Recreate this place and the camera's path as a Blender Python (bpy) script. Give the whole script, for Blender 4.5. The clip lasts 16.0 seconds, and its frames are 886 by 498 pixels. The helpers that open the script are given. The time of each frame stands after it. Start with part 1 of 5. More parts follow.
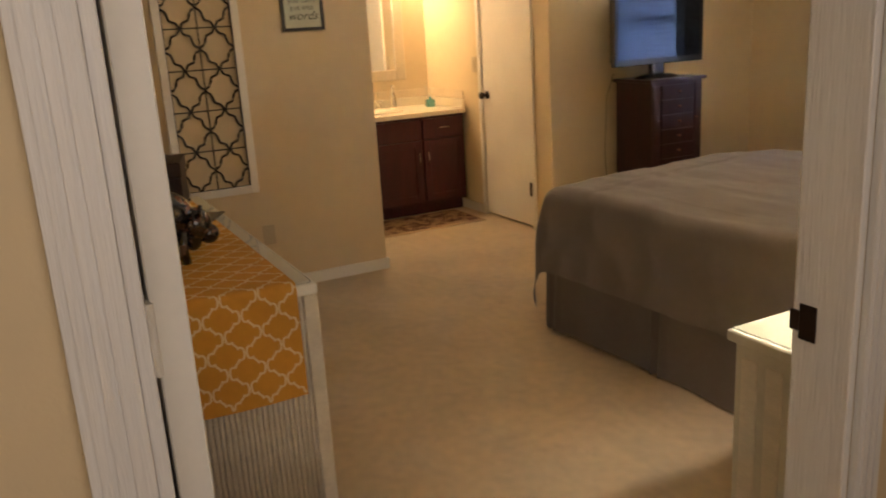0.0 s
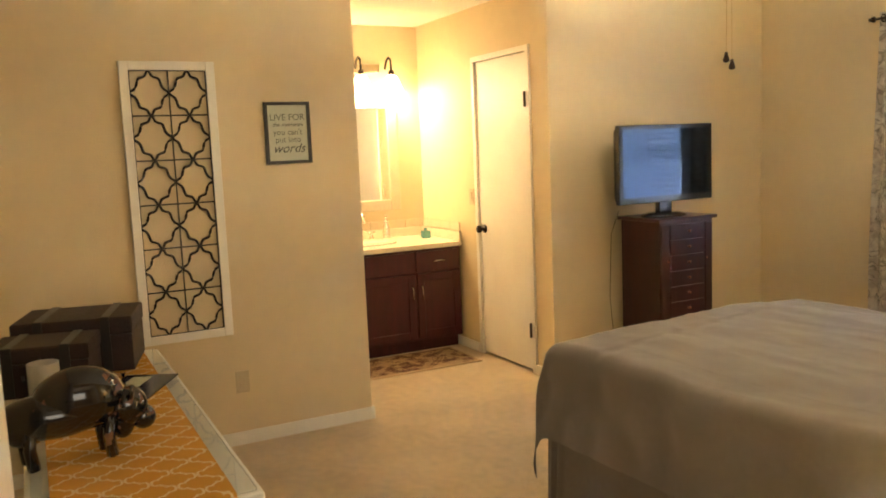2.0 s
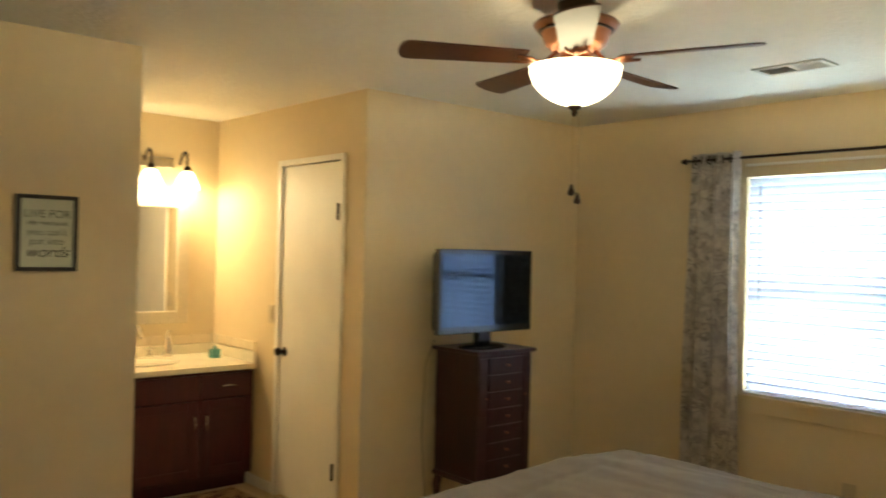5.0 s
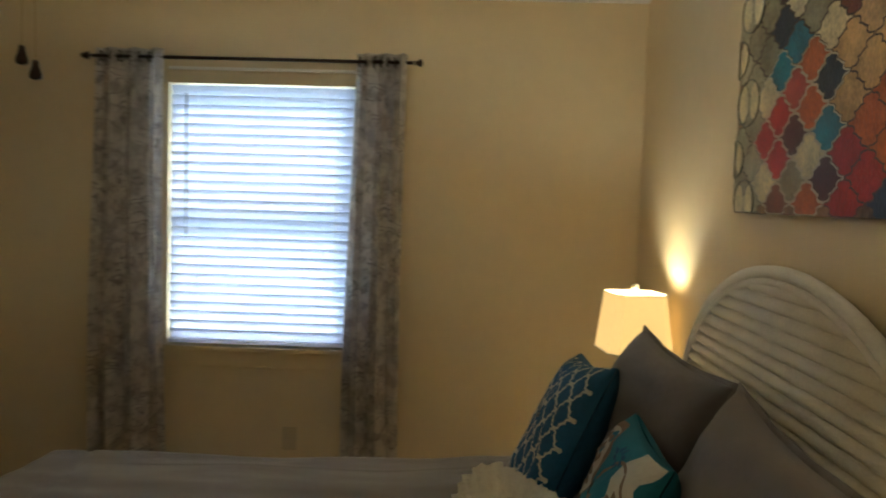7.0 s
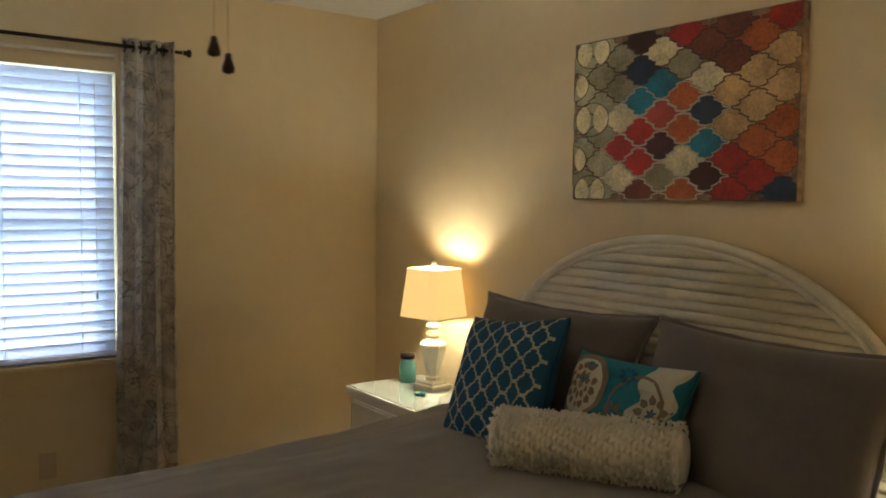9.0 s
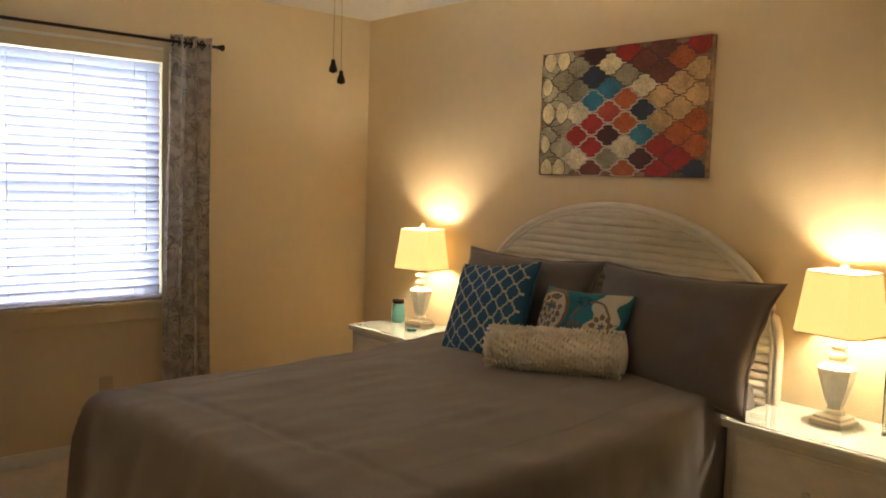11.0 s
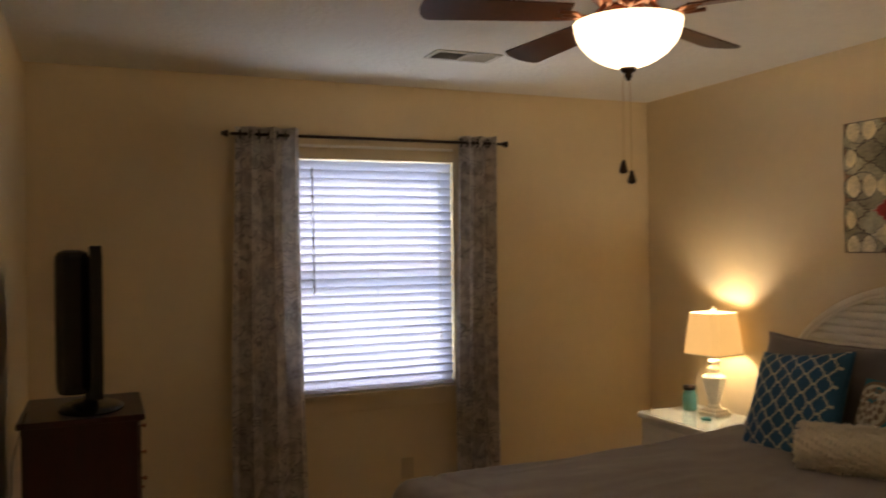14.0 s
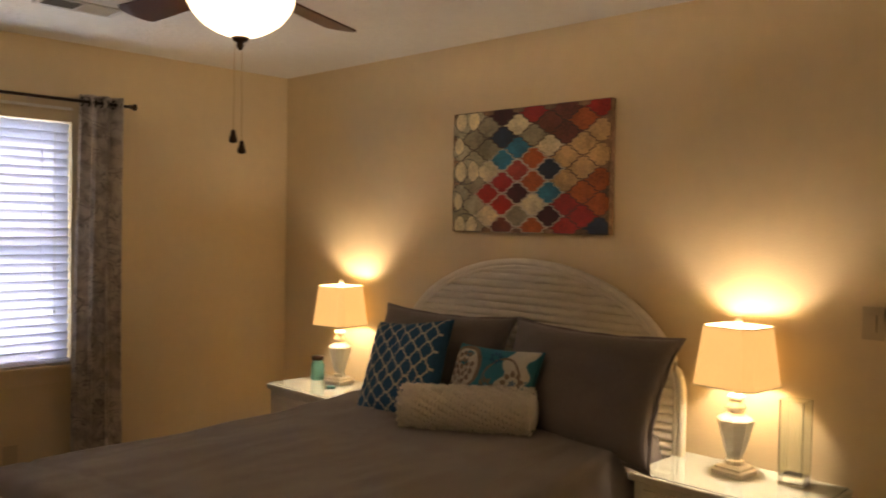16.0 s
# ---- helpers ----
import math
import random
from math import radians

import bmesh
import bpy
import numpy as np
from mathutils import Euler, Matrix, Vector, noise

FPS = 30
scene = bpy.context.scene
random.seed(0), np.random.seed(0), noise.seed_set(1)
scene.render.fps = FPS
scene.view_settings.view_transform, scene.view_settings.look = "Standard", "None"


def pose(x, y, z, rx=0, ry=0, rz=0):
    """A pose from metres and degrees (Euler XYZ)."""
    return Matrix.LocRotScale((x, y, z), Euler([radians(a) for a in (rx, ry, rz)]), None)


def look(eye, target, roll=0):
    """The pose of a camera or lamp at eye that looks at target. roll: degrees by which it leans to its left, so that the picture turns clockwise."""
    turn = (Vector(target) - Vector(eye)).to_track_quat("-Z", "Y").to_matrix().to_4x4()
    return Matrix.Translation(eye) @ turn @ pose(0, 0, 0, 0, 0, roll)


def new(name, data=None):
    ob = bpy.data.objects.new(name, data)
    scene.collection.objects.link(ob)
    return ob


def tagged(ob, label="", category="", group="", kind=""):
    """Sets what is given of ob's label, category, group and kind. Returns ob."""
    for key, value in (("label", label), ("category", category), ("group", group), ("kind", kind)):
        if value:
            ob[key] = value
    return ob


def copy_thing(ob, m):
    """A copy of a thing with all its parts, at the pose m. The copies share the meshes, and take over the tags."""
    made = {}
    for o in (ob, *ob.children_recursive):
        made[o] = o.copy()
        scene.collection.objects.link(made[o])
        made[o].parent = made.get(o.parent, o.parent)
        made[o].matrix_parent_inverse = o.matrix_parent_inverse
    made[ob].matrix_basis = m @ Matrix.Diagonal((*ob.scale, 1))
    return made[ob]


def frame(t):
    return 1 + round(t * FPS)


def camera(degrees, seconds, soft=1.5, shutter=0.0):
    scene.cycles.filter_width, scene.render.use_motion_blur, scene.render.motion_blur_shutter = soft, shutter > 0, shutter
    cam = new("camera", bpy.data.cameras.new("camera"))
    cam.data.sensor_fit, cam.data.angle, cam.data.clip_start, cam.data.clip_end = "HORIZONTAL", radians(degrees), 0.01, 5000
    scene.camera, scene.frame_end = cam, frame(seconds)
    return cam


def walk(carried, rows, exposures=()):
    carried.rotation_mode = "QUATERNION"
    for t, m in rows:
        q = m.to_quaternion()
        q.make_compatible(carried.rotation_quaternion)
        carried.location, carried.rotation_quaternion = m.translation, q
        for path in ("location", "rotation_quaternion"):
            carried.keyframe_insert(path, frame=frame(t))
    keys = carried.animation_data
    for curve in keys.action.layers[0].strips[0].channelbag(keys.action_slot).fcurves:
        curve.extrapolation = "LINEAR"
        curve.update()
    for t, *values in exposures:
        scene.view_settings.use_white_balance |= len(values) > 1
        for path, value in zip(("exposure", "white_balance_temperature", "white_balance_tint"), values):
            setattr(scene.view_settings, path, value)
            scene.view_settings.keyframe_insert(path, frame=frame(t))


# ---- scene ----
cam = camera(57.0, 16.0, soft=1.8, shutter=0.4)
PATH = [
    (0, (4.482, -4.881, 1.395), (2.753, -4.02, 0.877), -3.5),
    (0.5, (4.509, -4.831, 1.422), (2.705, -4.106, 0.954), -3.9),
    (1, (4.409, -4.765, 1.442), (2.587, -4.038, 1.051), -3.4),
    (1.5, (4.263, -4.693, 1.471), (2.47, -3.85, 1.194), -3.2),
    (2, (4.14, -4.656, 1.475), (2.37, -3.757, 1.233), -2.4),
    (2.5, (4.045, -4.593, 1.503), (2.258, -3.709, 1.342), -0.7),
    (3, (3.987, -4.562, 1.552), (2.195, -3.679, 1.48), 0.9),
    (3.2, (3.965, -4.558, 1.564), (2.176, -3.665, 1.518), 0.9),
    (5.3, (3.552, -4.343, 1.554), (2.201, -2.868, 1.542), 0.7),
    (5.5, (3.489, -4.286, 1.55), (2.261, -2.708, 1.52), 0.1),
    (5.6, (3.463, -4.273, 1.555), (2.286, -2.657, 1.514), 0.0),
    (6, (3.323, -4.152, 1.53), (2.384, -2.389, 1.43), 1.4),
    (6.5, (3.04, -3.981, 1.535), (2.524, -2.052, 1.434), 2.6),
    (7, (2.709, -3.853, 1.513), (2.64, -1.858, 1.392), 1.7),
    (7.5, (2.344, -3.715, 1.473), (2.785, -1.765, 1.405), 1.3),
    (8, (1.841, -3.644, 1.498), (2.648, -1.816, 1.422), 0.6),
    (8.5, (1.511, -3.649, 1.492), (2.55, -1.946, 1.361), -2.1),
    (9, (1.184, -3.744, 1.492), (2.367, -2.136, 1.372), 0.7),
    (11.3, (0.393, -4.276, 1.455), (1.715, -2.784, 1.286), 1.7),
    (11.5, (0.396, -4.282, 1.469), (1.614, -2.706, 1.291), 1.1),
    (12, (0.353, -4.219, 1.478), (1.283, -2.455, 1.326), 0.1),
    (12.5, (0.309, -4.215, 1.485), (1.009, -2.348, 1.338), -0.7),
    (13, (0.291, -4.22, 1.492), (0.879, -2.313, 1.36), -0.5),
    (13.5, (0.293, -4.221, 1.512), (0.906, -2.32, 1.418), -0.5),
    (14, (0.335, -4.233, 1.551), (1.101, -2.386, 1.547), -0.8),
    (14.5, (0.365, -4.255, 1.538), (1.346, -2.513, 1.516), 0.0),
    (15, (0.407, -4.283, 1.537), (1.551, -2.643, 1.494), 0.8),
    (15.5, (0.414, -4.329, 1.523), (1.71, -2.806, 1.472), 1.0),
    (16, (0.461, -4.34, 1.53), (1.895, -2.947, 1.472), 1.0),
]
EXPOSURES = [(0, 3.16, 6600, 13), (1.0, 3.71, 6650, 10), (2, 4.01, 6700, 3), (3.2, 3.91, 6550, -5), (5.3, 2.98, 6350, -6), (6, 2.84, 6250, -6), (7, 2.14, 5850, -4), (9, 2.09, 6050, 0), (11.5, 2.59, 6850, 13), (12.5, 2.14, 6800, 14), (13, 1.99, 6850, 15), (14, 1.79, 7050, 16), (16, 1.99, 7350, 20)]
walk(cam, [(t, look(eye, target, roll)) for t, eye, target, roll in PATH], EXPOSURES)
WINDOW_W, FAN_W, LAMP_W, BELL_W, HALL_FILL_W = 7.0, 200, 2.6, 1.1, 1.1
SHADE_GLOW, BOWL_GLOW, BELL_GLOW = 0.24, 1.0, 1.0
SLAT_TILT = -66
TV_TURN = 1

# ---- light ----
world = bpy.data.worlds.new("world")
scene.world = world
world.use_nodes = True
_w = world.node_tree
_bg = _w.nodes["Background"]
_sky = _w.nodes.new("ShaderNodeTexSky")
_sky.sky_type, _sky.sun_disc = "NISHITA", False
_sky.sun_elevation, _sky.sun_rotation = radians(50), radians(200)
_w.links.new(_sky.outputs[0], _bg.inputs[0])
_bg.inputs[1].default_value = 0.12


def lamp(name, kind, place, energy, color, size=0.05, size_y=None, rot=(0, 0, 0)):
    d = bpy.data.lights.new(name, kind)
    d.energy, d.color = energy, color
    if kind == "AREA":
        d.shape, d.size, d.size_y = "RECTANGLE", size, size_y or size
    elif kind == "POINT":
        d.shadow_soft_size = size
    elif kind == "SUN":
        d.angle = radians(0.5)
    ob = new(name, d)
    ob.matrix_world = pose(*place, *rot)
    return ob


WARM = (1.0, 0.74, 0.46)
BULB = (1.0, 0.86, 0.67)
lamp("sun", "SUN", (0, 0, 8), 3.0, (1.0, 0.95, 0.88), rot=(50, 0, 160))
lamp("window_daylight", "AREA", (1.70, 0.24, 1.42), WINDOW_W, (0.72, 0.86, 1.0), 1.0, 1.4, rot=(-90, 0, 0))
lamp("fan_bulbs", "POINT", (1.787, -2.196, 2.30), FAN_W, (1.0, 0.77, 0.50), 0.08)
lamp("lamp_bulb", "POINT", (3.335, -0.755, 1.10), LAMP_W, BULB, 0.03)
lamp("lamp_bulb", "POINT", (3.35, -3.045, 1.10), LAMP_W, BULB, 0.03)
# added fill: an unseen area lamp in the hallway that brightens the entrance
lamp("hallway_fill", "AREA", (5.25, -4.7, 1.5), HALL_FILL_W, (1.0, 0.88, 0.78), 1.0, 1.6, rot=(0, 90, 0))

# ---- materials ----


def material(name, color, rough=0.6, metal=0.0, vary=0.08, scale=6.0, bump=0.0, bump_scale=80.0, coat=0.0, sheen=0.0,
             glow=None, power=0.0, transmission=0.0, spots=None, stretch=(1, 1, 1)):
    """A surface with broad and fine variation of its colour, and a fine relief."""
    m = bpy.data.materials.new(name)
    m.use_nodes = True
    t = m.node_tree
    b = t.nodes["Principled BSDF"]
    b.inputs["Roughness"].default_value, b.inputs["Metallic"].default_value = rough, metal
    b.inputs["Coat Weight"].default_value, b.inputs["Sheen Weight"].default_value = coat, sheen
    b.inputs["Transmission Weight"].default_value = transmission
    co = t.nodes.new("ShaderNodeTexCoord")
    mp = t.nodes.new("ShaderNodeMapping")
    mp.inputs["Scale"].default_value = stretch
    t.links.new(co.outputs["Object"], mp.inputs[0])
    n1, n2 = t.nodes.new("ShaderNodeTexNoise"), t.nodes.new("ShaderNodeTexNoise")
    n1.inputs["Scale"].default_value, n2.inputs["Scale"].default_value = scale, scale * 9
    n1.inputs["Detail"].default_value = 4
    for n in (n1, n2):
        t.links.new(mp.outputs[0], n.inputs["Vector"])
    mix = t.nodes.new("ShaderNodeMix")
    mix.data_type = "FLOAT"
    mix.inputs[0].default_value = 0.4
    t.links.new(n1.outputs["Fac"], mix.inputs[2])
    t.links.new(n2.outputs["Fac"], mix.inputs[3])
    ramp = t.nodes.new("ShaderNodeValToRGB")
    t.links.new(mix.outputs[0], ramp.inputs[0])
    lo = [max(0, c * (1 - vary)) for c in color]
    hi = [min(1, c * (1 + vary)) for c in color]
    ramp.color_ramp.elements[0].position, ramp.color_ramp.elements[1].position = 0.35, 0.65
    ramp.color_ramp.elements[0].color, ramp.color_ramp.elements[1].color = (*lo, 1), (*hi, 1)
    if spots:
        ramp.color_ramp.interpolation = "CONSTANT"
        ramp.color_ramp.elements[0].color = (*color, 1)
        ramp.color_ramp.elements[1].position = spots[0]
        ramp.color_ramp.elements[1].color = (*spots[1], 1)
    t.links.new(ramp.outputs[0], b.inputs["Base Color"])
    if bump:
        nb, bp = t.nodes.new("ShaderNodeTexNoise"), t.nodes.new("ShaderNodeBump")
        nb.inputs["Scale"].default_value, nb.inputs["Detail"].default_value = bump_scale, 3
        bp.inputs["Strength"].default_value, bp.inputs["Distance"].default_value = bump, 0.01
        t.links.new(mp.outputs[0], nb.inputs["Vector"])
        t.links.new(nb.outputs["Fac"], bp.inputs["Height"])
        t.links.new(bp.outputs[0], b.inputs["Normal"])
    if glow:
        b.inputs["Emission Color"].default_value, b.inputs["Emission Strength"].default_value = (*glow, 1), power
    return m


def thin(name, color, through_share, rough=0.7):
    """A thin sheet (blind slat, cloth) that lets a share of the light through."""
    m = material(name, color, rough, vary=0.04)
    t = m.node_tree
    b, out = t.nodes["Principled BSDF"], t.nodes["Material Output"]
    tr, mix = t.nodes.new("ShaderNodeBsdfTranslucent"), t.nodes.new("ShaderNodeMixShader")
    tr.inputs[0].default_value = (*color, 1)
    mix.inputs[0].default_value = through_share
    t.links.new(b.outputs[0], mix.inputs[1])
    t.links.new(tr.outputs[0], mix.inputs[2])
    t.links.new(mix.outputs[0], out.inputs[0])
    return m


M_wall = material("tan_wall_paint", (0.66, 0.54, 0.345), 0.7, vary=0.03, scale=1.5, bump=0.12, bump_scale=120)
M_ceil = material("white_textured_ceiling", (0.78, 0.76, 0.70), 0.9, vary=0.03, scale=2, bump=0.6, bump_scale=40)
M_carpet = material("beige_carpet", (0.64, 0.49, 0.30), 0.95, vary=0.15, scale=2.2, bump=0.9, bump_scale=320, sheen=0.3)
M_trim = material("white_trim_paint", (0.78, 0.75, 0.68), 0.4, vary=0.03)
M_door = material("white_door_paint", (0.80, 0.78, 0.72), 0.5, vary=0.03, bump=0.05, bump_scale=30)
M_doorgrey = material("white_grained_door_paint", (0.76, 0.75, 0.73), 0.4, vary=0.05, scale=4, bump=0.25, bump_scale=18, stretch=(12, 12, 0.6))
M_blackish = material("dark_bronze", (0.035, 0.022, 0.015), 0.35, metal=0.8)
M_iron = material("black_iron", (0.012, 0.010, 0.010), 0.5, metal=0.3)
M_brass = material("aged_brass", (0.45, 0.32, 0.16), 0.3, metal=1.0)
M_chrome = material("brushed_nickel", (0.70, 0.67, 0.62), 0.2, metal=1.0)
M_cherry = material("dark_cherry_wood", (0.028, 0.0022, 0.003), 0.34, vary=0.35, scale=5, coat=0.1, stretch=(6, 6, 0.7))
M_vanwood = material("dark_red_cabinet_wood", (0.050, 0.0045, 0.006), 0.42, vary=0.3, scale=5, coat=0.08, stretch=(6, 6, 0.7))
M_blade = material("walnut_fan_blade", (0.07, 0.025, 0.012), 0.35, vary=0.3, scale=8)
M_copper = material("antique_copper", (0.30, 0.13, 0.07), 0.3, metal=0.9)
M_tvblack = material("black_plastic", (0.008, 0.008, 0.009), 0.25, vary=0.1)
M_screen = material("dark_glass_screen", (0.006, 0.007, 0.010), 0.06, vary=0.0)
M_screen.node_tree.nodes["Principled BSDF"].inputs["IOR"].default_value = 1.62
M_screen.node_tree.nodes["Principled BSDF"].inputs["Specular Tint"].default_value = (0.45, 0.66, 1.0, 1)
M_bed = material("grey_brown_linen", (0.168, 0.147, 0.136), 0.9, vary=0.08, scale=5, bump=0.35, bump_scale=420, sheen=0.4)
M_skirt = material("grey_bed_skirt", (0.145, 0.124, 0.116), 0.9, vary=0.08, scale=5, bump=0.3, bump_scale=400, sheen=0.2)
M_sham = material("charcoal_cotton", (0.135, 0.115, 0.110), 0.85, vary=0.08, scale=6, bump=0.3, bump_scale=400, sheen=0.3)
M_teal = material("teal_cotton", (0.012, 0.088, 0.19), 0.85, vary=0.15, scale=8, bump=0.4, bump_scale=400)
M_cream = material("cream_embroidery", (0.52, 0.50, 0.42), 0.85, vary=0.06, bump=0.3, bump_scale=300)
M_sky = material("turquoise_print", (0.015, 0.17, 0.24), 0.85, vary=0.1, scale=8, bump=0.3, bump_scale=300)
M_brown = material("taupe_print", (0.20, 0.15, 0.11), 0.85, vary=0.1)
M_white = material("ivory_ruffle", (0.94, 0.89, 0.78), 0.9, vary=0.06, bump=0.5, bump_scale=120, sheen=0.3)
M_wicker = material("white_painted_wicker", (0.74, 0.69, 0.58), 0.5, vary=0.08, scale=8, bump=0.5, bump_scale=150, stretch=(1, 1, 3))
M_greytop = material("whitewashed_wood", (0.62, 0.60, 0.50), 0.35, vary=0.06)
M_glass = material("clear_glass", (0.92, 0.97, 0.95), 0.02, vary=0.0, transmission=1.0)
M_teaglass = material("aqua_jar_glass", (0.25, 0.62, 0.58), 0.1, vary=0.0, transmission=0.6)
M_mustard = material("mustard_cotton", (0.60, 0.29, 0.035), 0.85, vary=0.08, scale=5, bump=0.3, bump_scale=400)
M_runnerline = material("cream_runner_print", (0.78, 0.62, 0.36), 0.85, vary=0.05)
M_case = material("dark_brown_faux_leather", (0.024, 0.011, 0.009), 0.6, vary=0.25, scale=10, bump=0.3, bump_scale=90)
M_ceramic = material("white_glazed_ceramic", (0.80, 0.77, 0.68), 0.2, vary=0.04, bump=0.3, bump_scale=60)
M_shade = material("cream_lampshade", (0.60, 0.50, 0.30), 0.8, vary=0.03, glow=(1.0, 0.56, 0.18), power=SHADE_GLOW)
M_bowl = material("frosted_bowl_glass", (0.85, 0.75, 0.60), 0.4, vary=0.05, glow=(1.0, 0.78, 0.50), power=BOWL_GLOW)
M_bell = material("frosted_bell_glass", (0.85, 0.75, 0.60), 0.4, vary=0.05, glow=(1.0, 0.74, 0.42), power=BELL_GLOW)
M_slat = thin("white_blind_slat", (0.78, 0.80, 0.90), 0.27)
M_marble = material("cultured_marble", (0.74, 0.66, 0.50), 0.2, vary=0.06, scale=4)
M_tile = material("cream_wall_tile", (0.72, 0.60, 0.42), 0.25, vary=0.06)
M_silverframe = material("champagne_frame", (0.62, 0.54, 0.40), 0.35, metal=0.4, vary=0.08)
M_mirror = material("mirror_glass", (0.9, 0.9, 0.9), 0.01, metal=1.0, vary=0.0)
M_black = material("black_frame_paint", (0.012, 0.011, 0.011), 0.35)
M_artback = material("pale_blue_print_paper", (0.50, 0.52, 0.42), 0.8, vary=0.04)
M_ink = material("dark_ink", (0.012, 0.011, 0.01), 0.8)
M_greyink = material("grey_ink", (0.09, 0.09, 0.075), 0.8)
M_plate = material("ivory_switch_plastic", (0.50, 0.41, 0.27), 0.4, vary=0.03)
M_vent = material("white_vent_metal", (0.6, 0.58, 0.52), 0.5)
# near-black for shade in the vent and door gap, and for the bed's base
M_dark = material("dark_gap", (0.01, 0.01, 0.01), 0.9)
M_rug = material("cream_floral_rug", (0.40, 0.27, 0.15), 0.95, scale=14, spots=(0.51, (0.12, 0.05, 0.03)), bump=0.5, bump_scale=300)
M_rugedge = material("rug_border", (0.50, 0.36, 0.22), 0.95, vary=0.1)
M_wand = material("smoky_plastic", (0.10, 0.11, 0.13), 0.25, vary=0.05)
M_outside = material("lawn_outside", (0.09, 0.14, 0.05), 0.95, vary=0.3, scale=1.0)

# ---- shapes ----


def box(bm, x0, x1, y0, y1, z0, z1, bevel=0.0, seg=2):
    r = bmesh.ops.create_cube(bm, size=1.0, matrix=Matrix.Translation(((x0 + x1) / 2, (y0 + y1) / 2, (z0 + z1) / 2))
                              @ Matrix.Diagonal((x1 - x0, y1 - y0, z1 - z0, 1)))
    if bevel:
        edges = {e for v in r["verts"] for e in v.link_edges}
        bmesh.ops.bevel(bm, geom=list(edges), offset=bevel, segments=seg, affect="EDGES", profile=0.7)
    return bm


def lathe(bm, profile, n=24, at=(0, 0, 0), axis="z", squash=(1, 1), sides=None):
    """Turn a profile of (radius, height); squash: x and y scale."""
    rings = []
    for r, h in profile:
        ring = []
        for i in range(n):
            a = 2 * math.pi * (i + (0.5 if sides else 0)) / n
            p = Vector((r * math.cos(a) * squash[0], r * math.sin(a) * squash[1], h))
            if axis == "x":
                p = Vector((p.z, p.x, p.y))
            elif axis == "y":
                p = Vector((p.x, p.z, p.y))
            ring.append(bm.verts.new(p + Vector(at)))
        rings.append(ring)
    for a, b in zip(rings, rings[1:]):
        for i in range(n):
            bm.faces.new((a[i], a[(i + 1) % n], b[(i + 1) % n], b[i]))
    for ring in (rings[0], rings[-1]):
        if (ring[0].co - ring[n // 2].co).length > 1e-4:
            bm.faces.new(ring)
    return bm


def tube(bm, pts, r, n=6, closed=False):
    pts = [Vector(p) for p in pts]
    rings = []
    for i, p in enumerate(pts):
        a = pts[i - 1] if i or closed else p
        b = pts[(i + 1) % len(pts)] if i < len(pts) - 1 or closed else p
        d = (b - a).normalized()
        u = d.cross(Vector((0, 0, 1)) if abs(d.z) < 0.9 else Vector((0, 1, 0))).normalized()
        v = d.cross(u)
        rings.append([bm.verts.new(p + r * (math.cos(2 * math.pi * k / n) * u + math.sin(2 * math.pi * k / n) * v)) for k in range(n)])
    for i in range(len(rings) - (0 if closed else 1)):
        a, b = rings[i], rings[(i + 1) % len(rings)]
        for k in range(n):
            bm.faces.new((a[k], a[(k + 1) % n], b[(k + 1) % n], b[k]))
    if not closed:
        bm.faces.new(rings[0]), bm.faces.new(rings[-1])
    return bm


def part(name, bm, mat, parent=None, label="", smooth=False, at=None):
    me = bpy.data.meshes.new(name)
    bmesh.ops.recalc_face_normals(bm, faces=bm.faces)
    bm.to_mesh(me)
    bm.free()
    me.materials.append(mat)
    if smooth:
        me.polygons.foreach_set("use_smooth", [True] * len(me.polygons))
        me.update()
    ob = new(name, me)
    ob.parent = parent
    if at:
        ob.location = at
    return tagged(ob, label)


def B():
    return bmesh.new()


def thing(name, at, label, category, group="", rz=0.0):
    e = new(name)
    e.empty_display_size = 0.1
    e.matrix_world = pose(*at, 0, 0, rz)
    return tagged(e, label, category, group)


def structure(name, bm, mat, label=""):
    return tagged(part(name, bm, mat), label, kind="structure")


# Plan: x from the television wall to the headboard wall, y from the window wall (0) towards the dresser (negative).
EX, SY, CH = 3.49, -4.90, 2.44
AN, AS, AW = -1.80, -3.04, -1.80      # vanity recess: side walls and back
DN, DS = -3.645, -4.818                # entrance opening in the headboard wall
T = 0.12


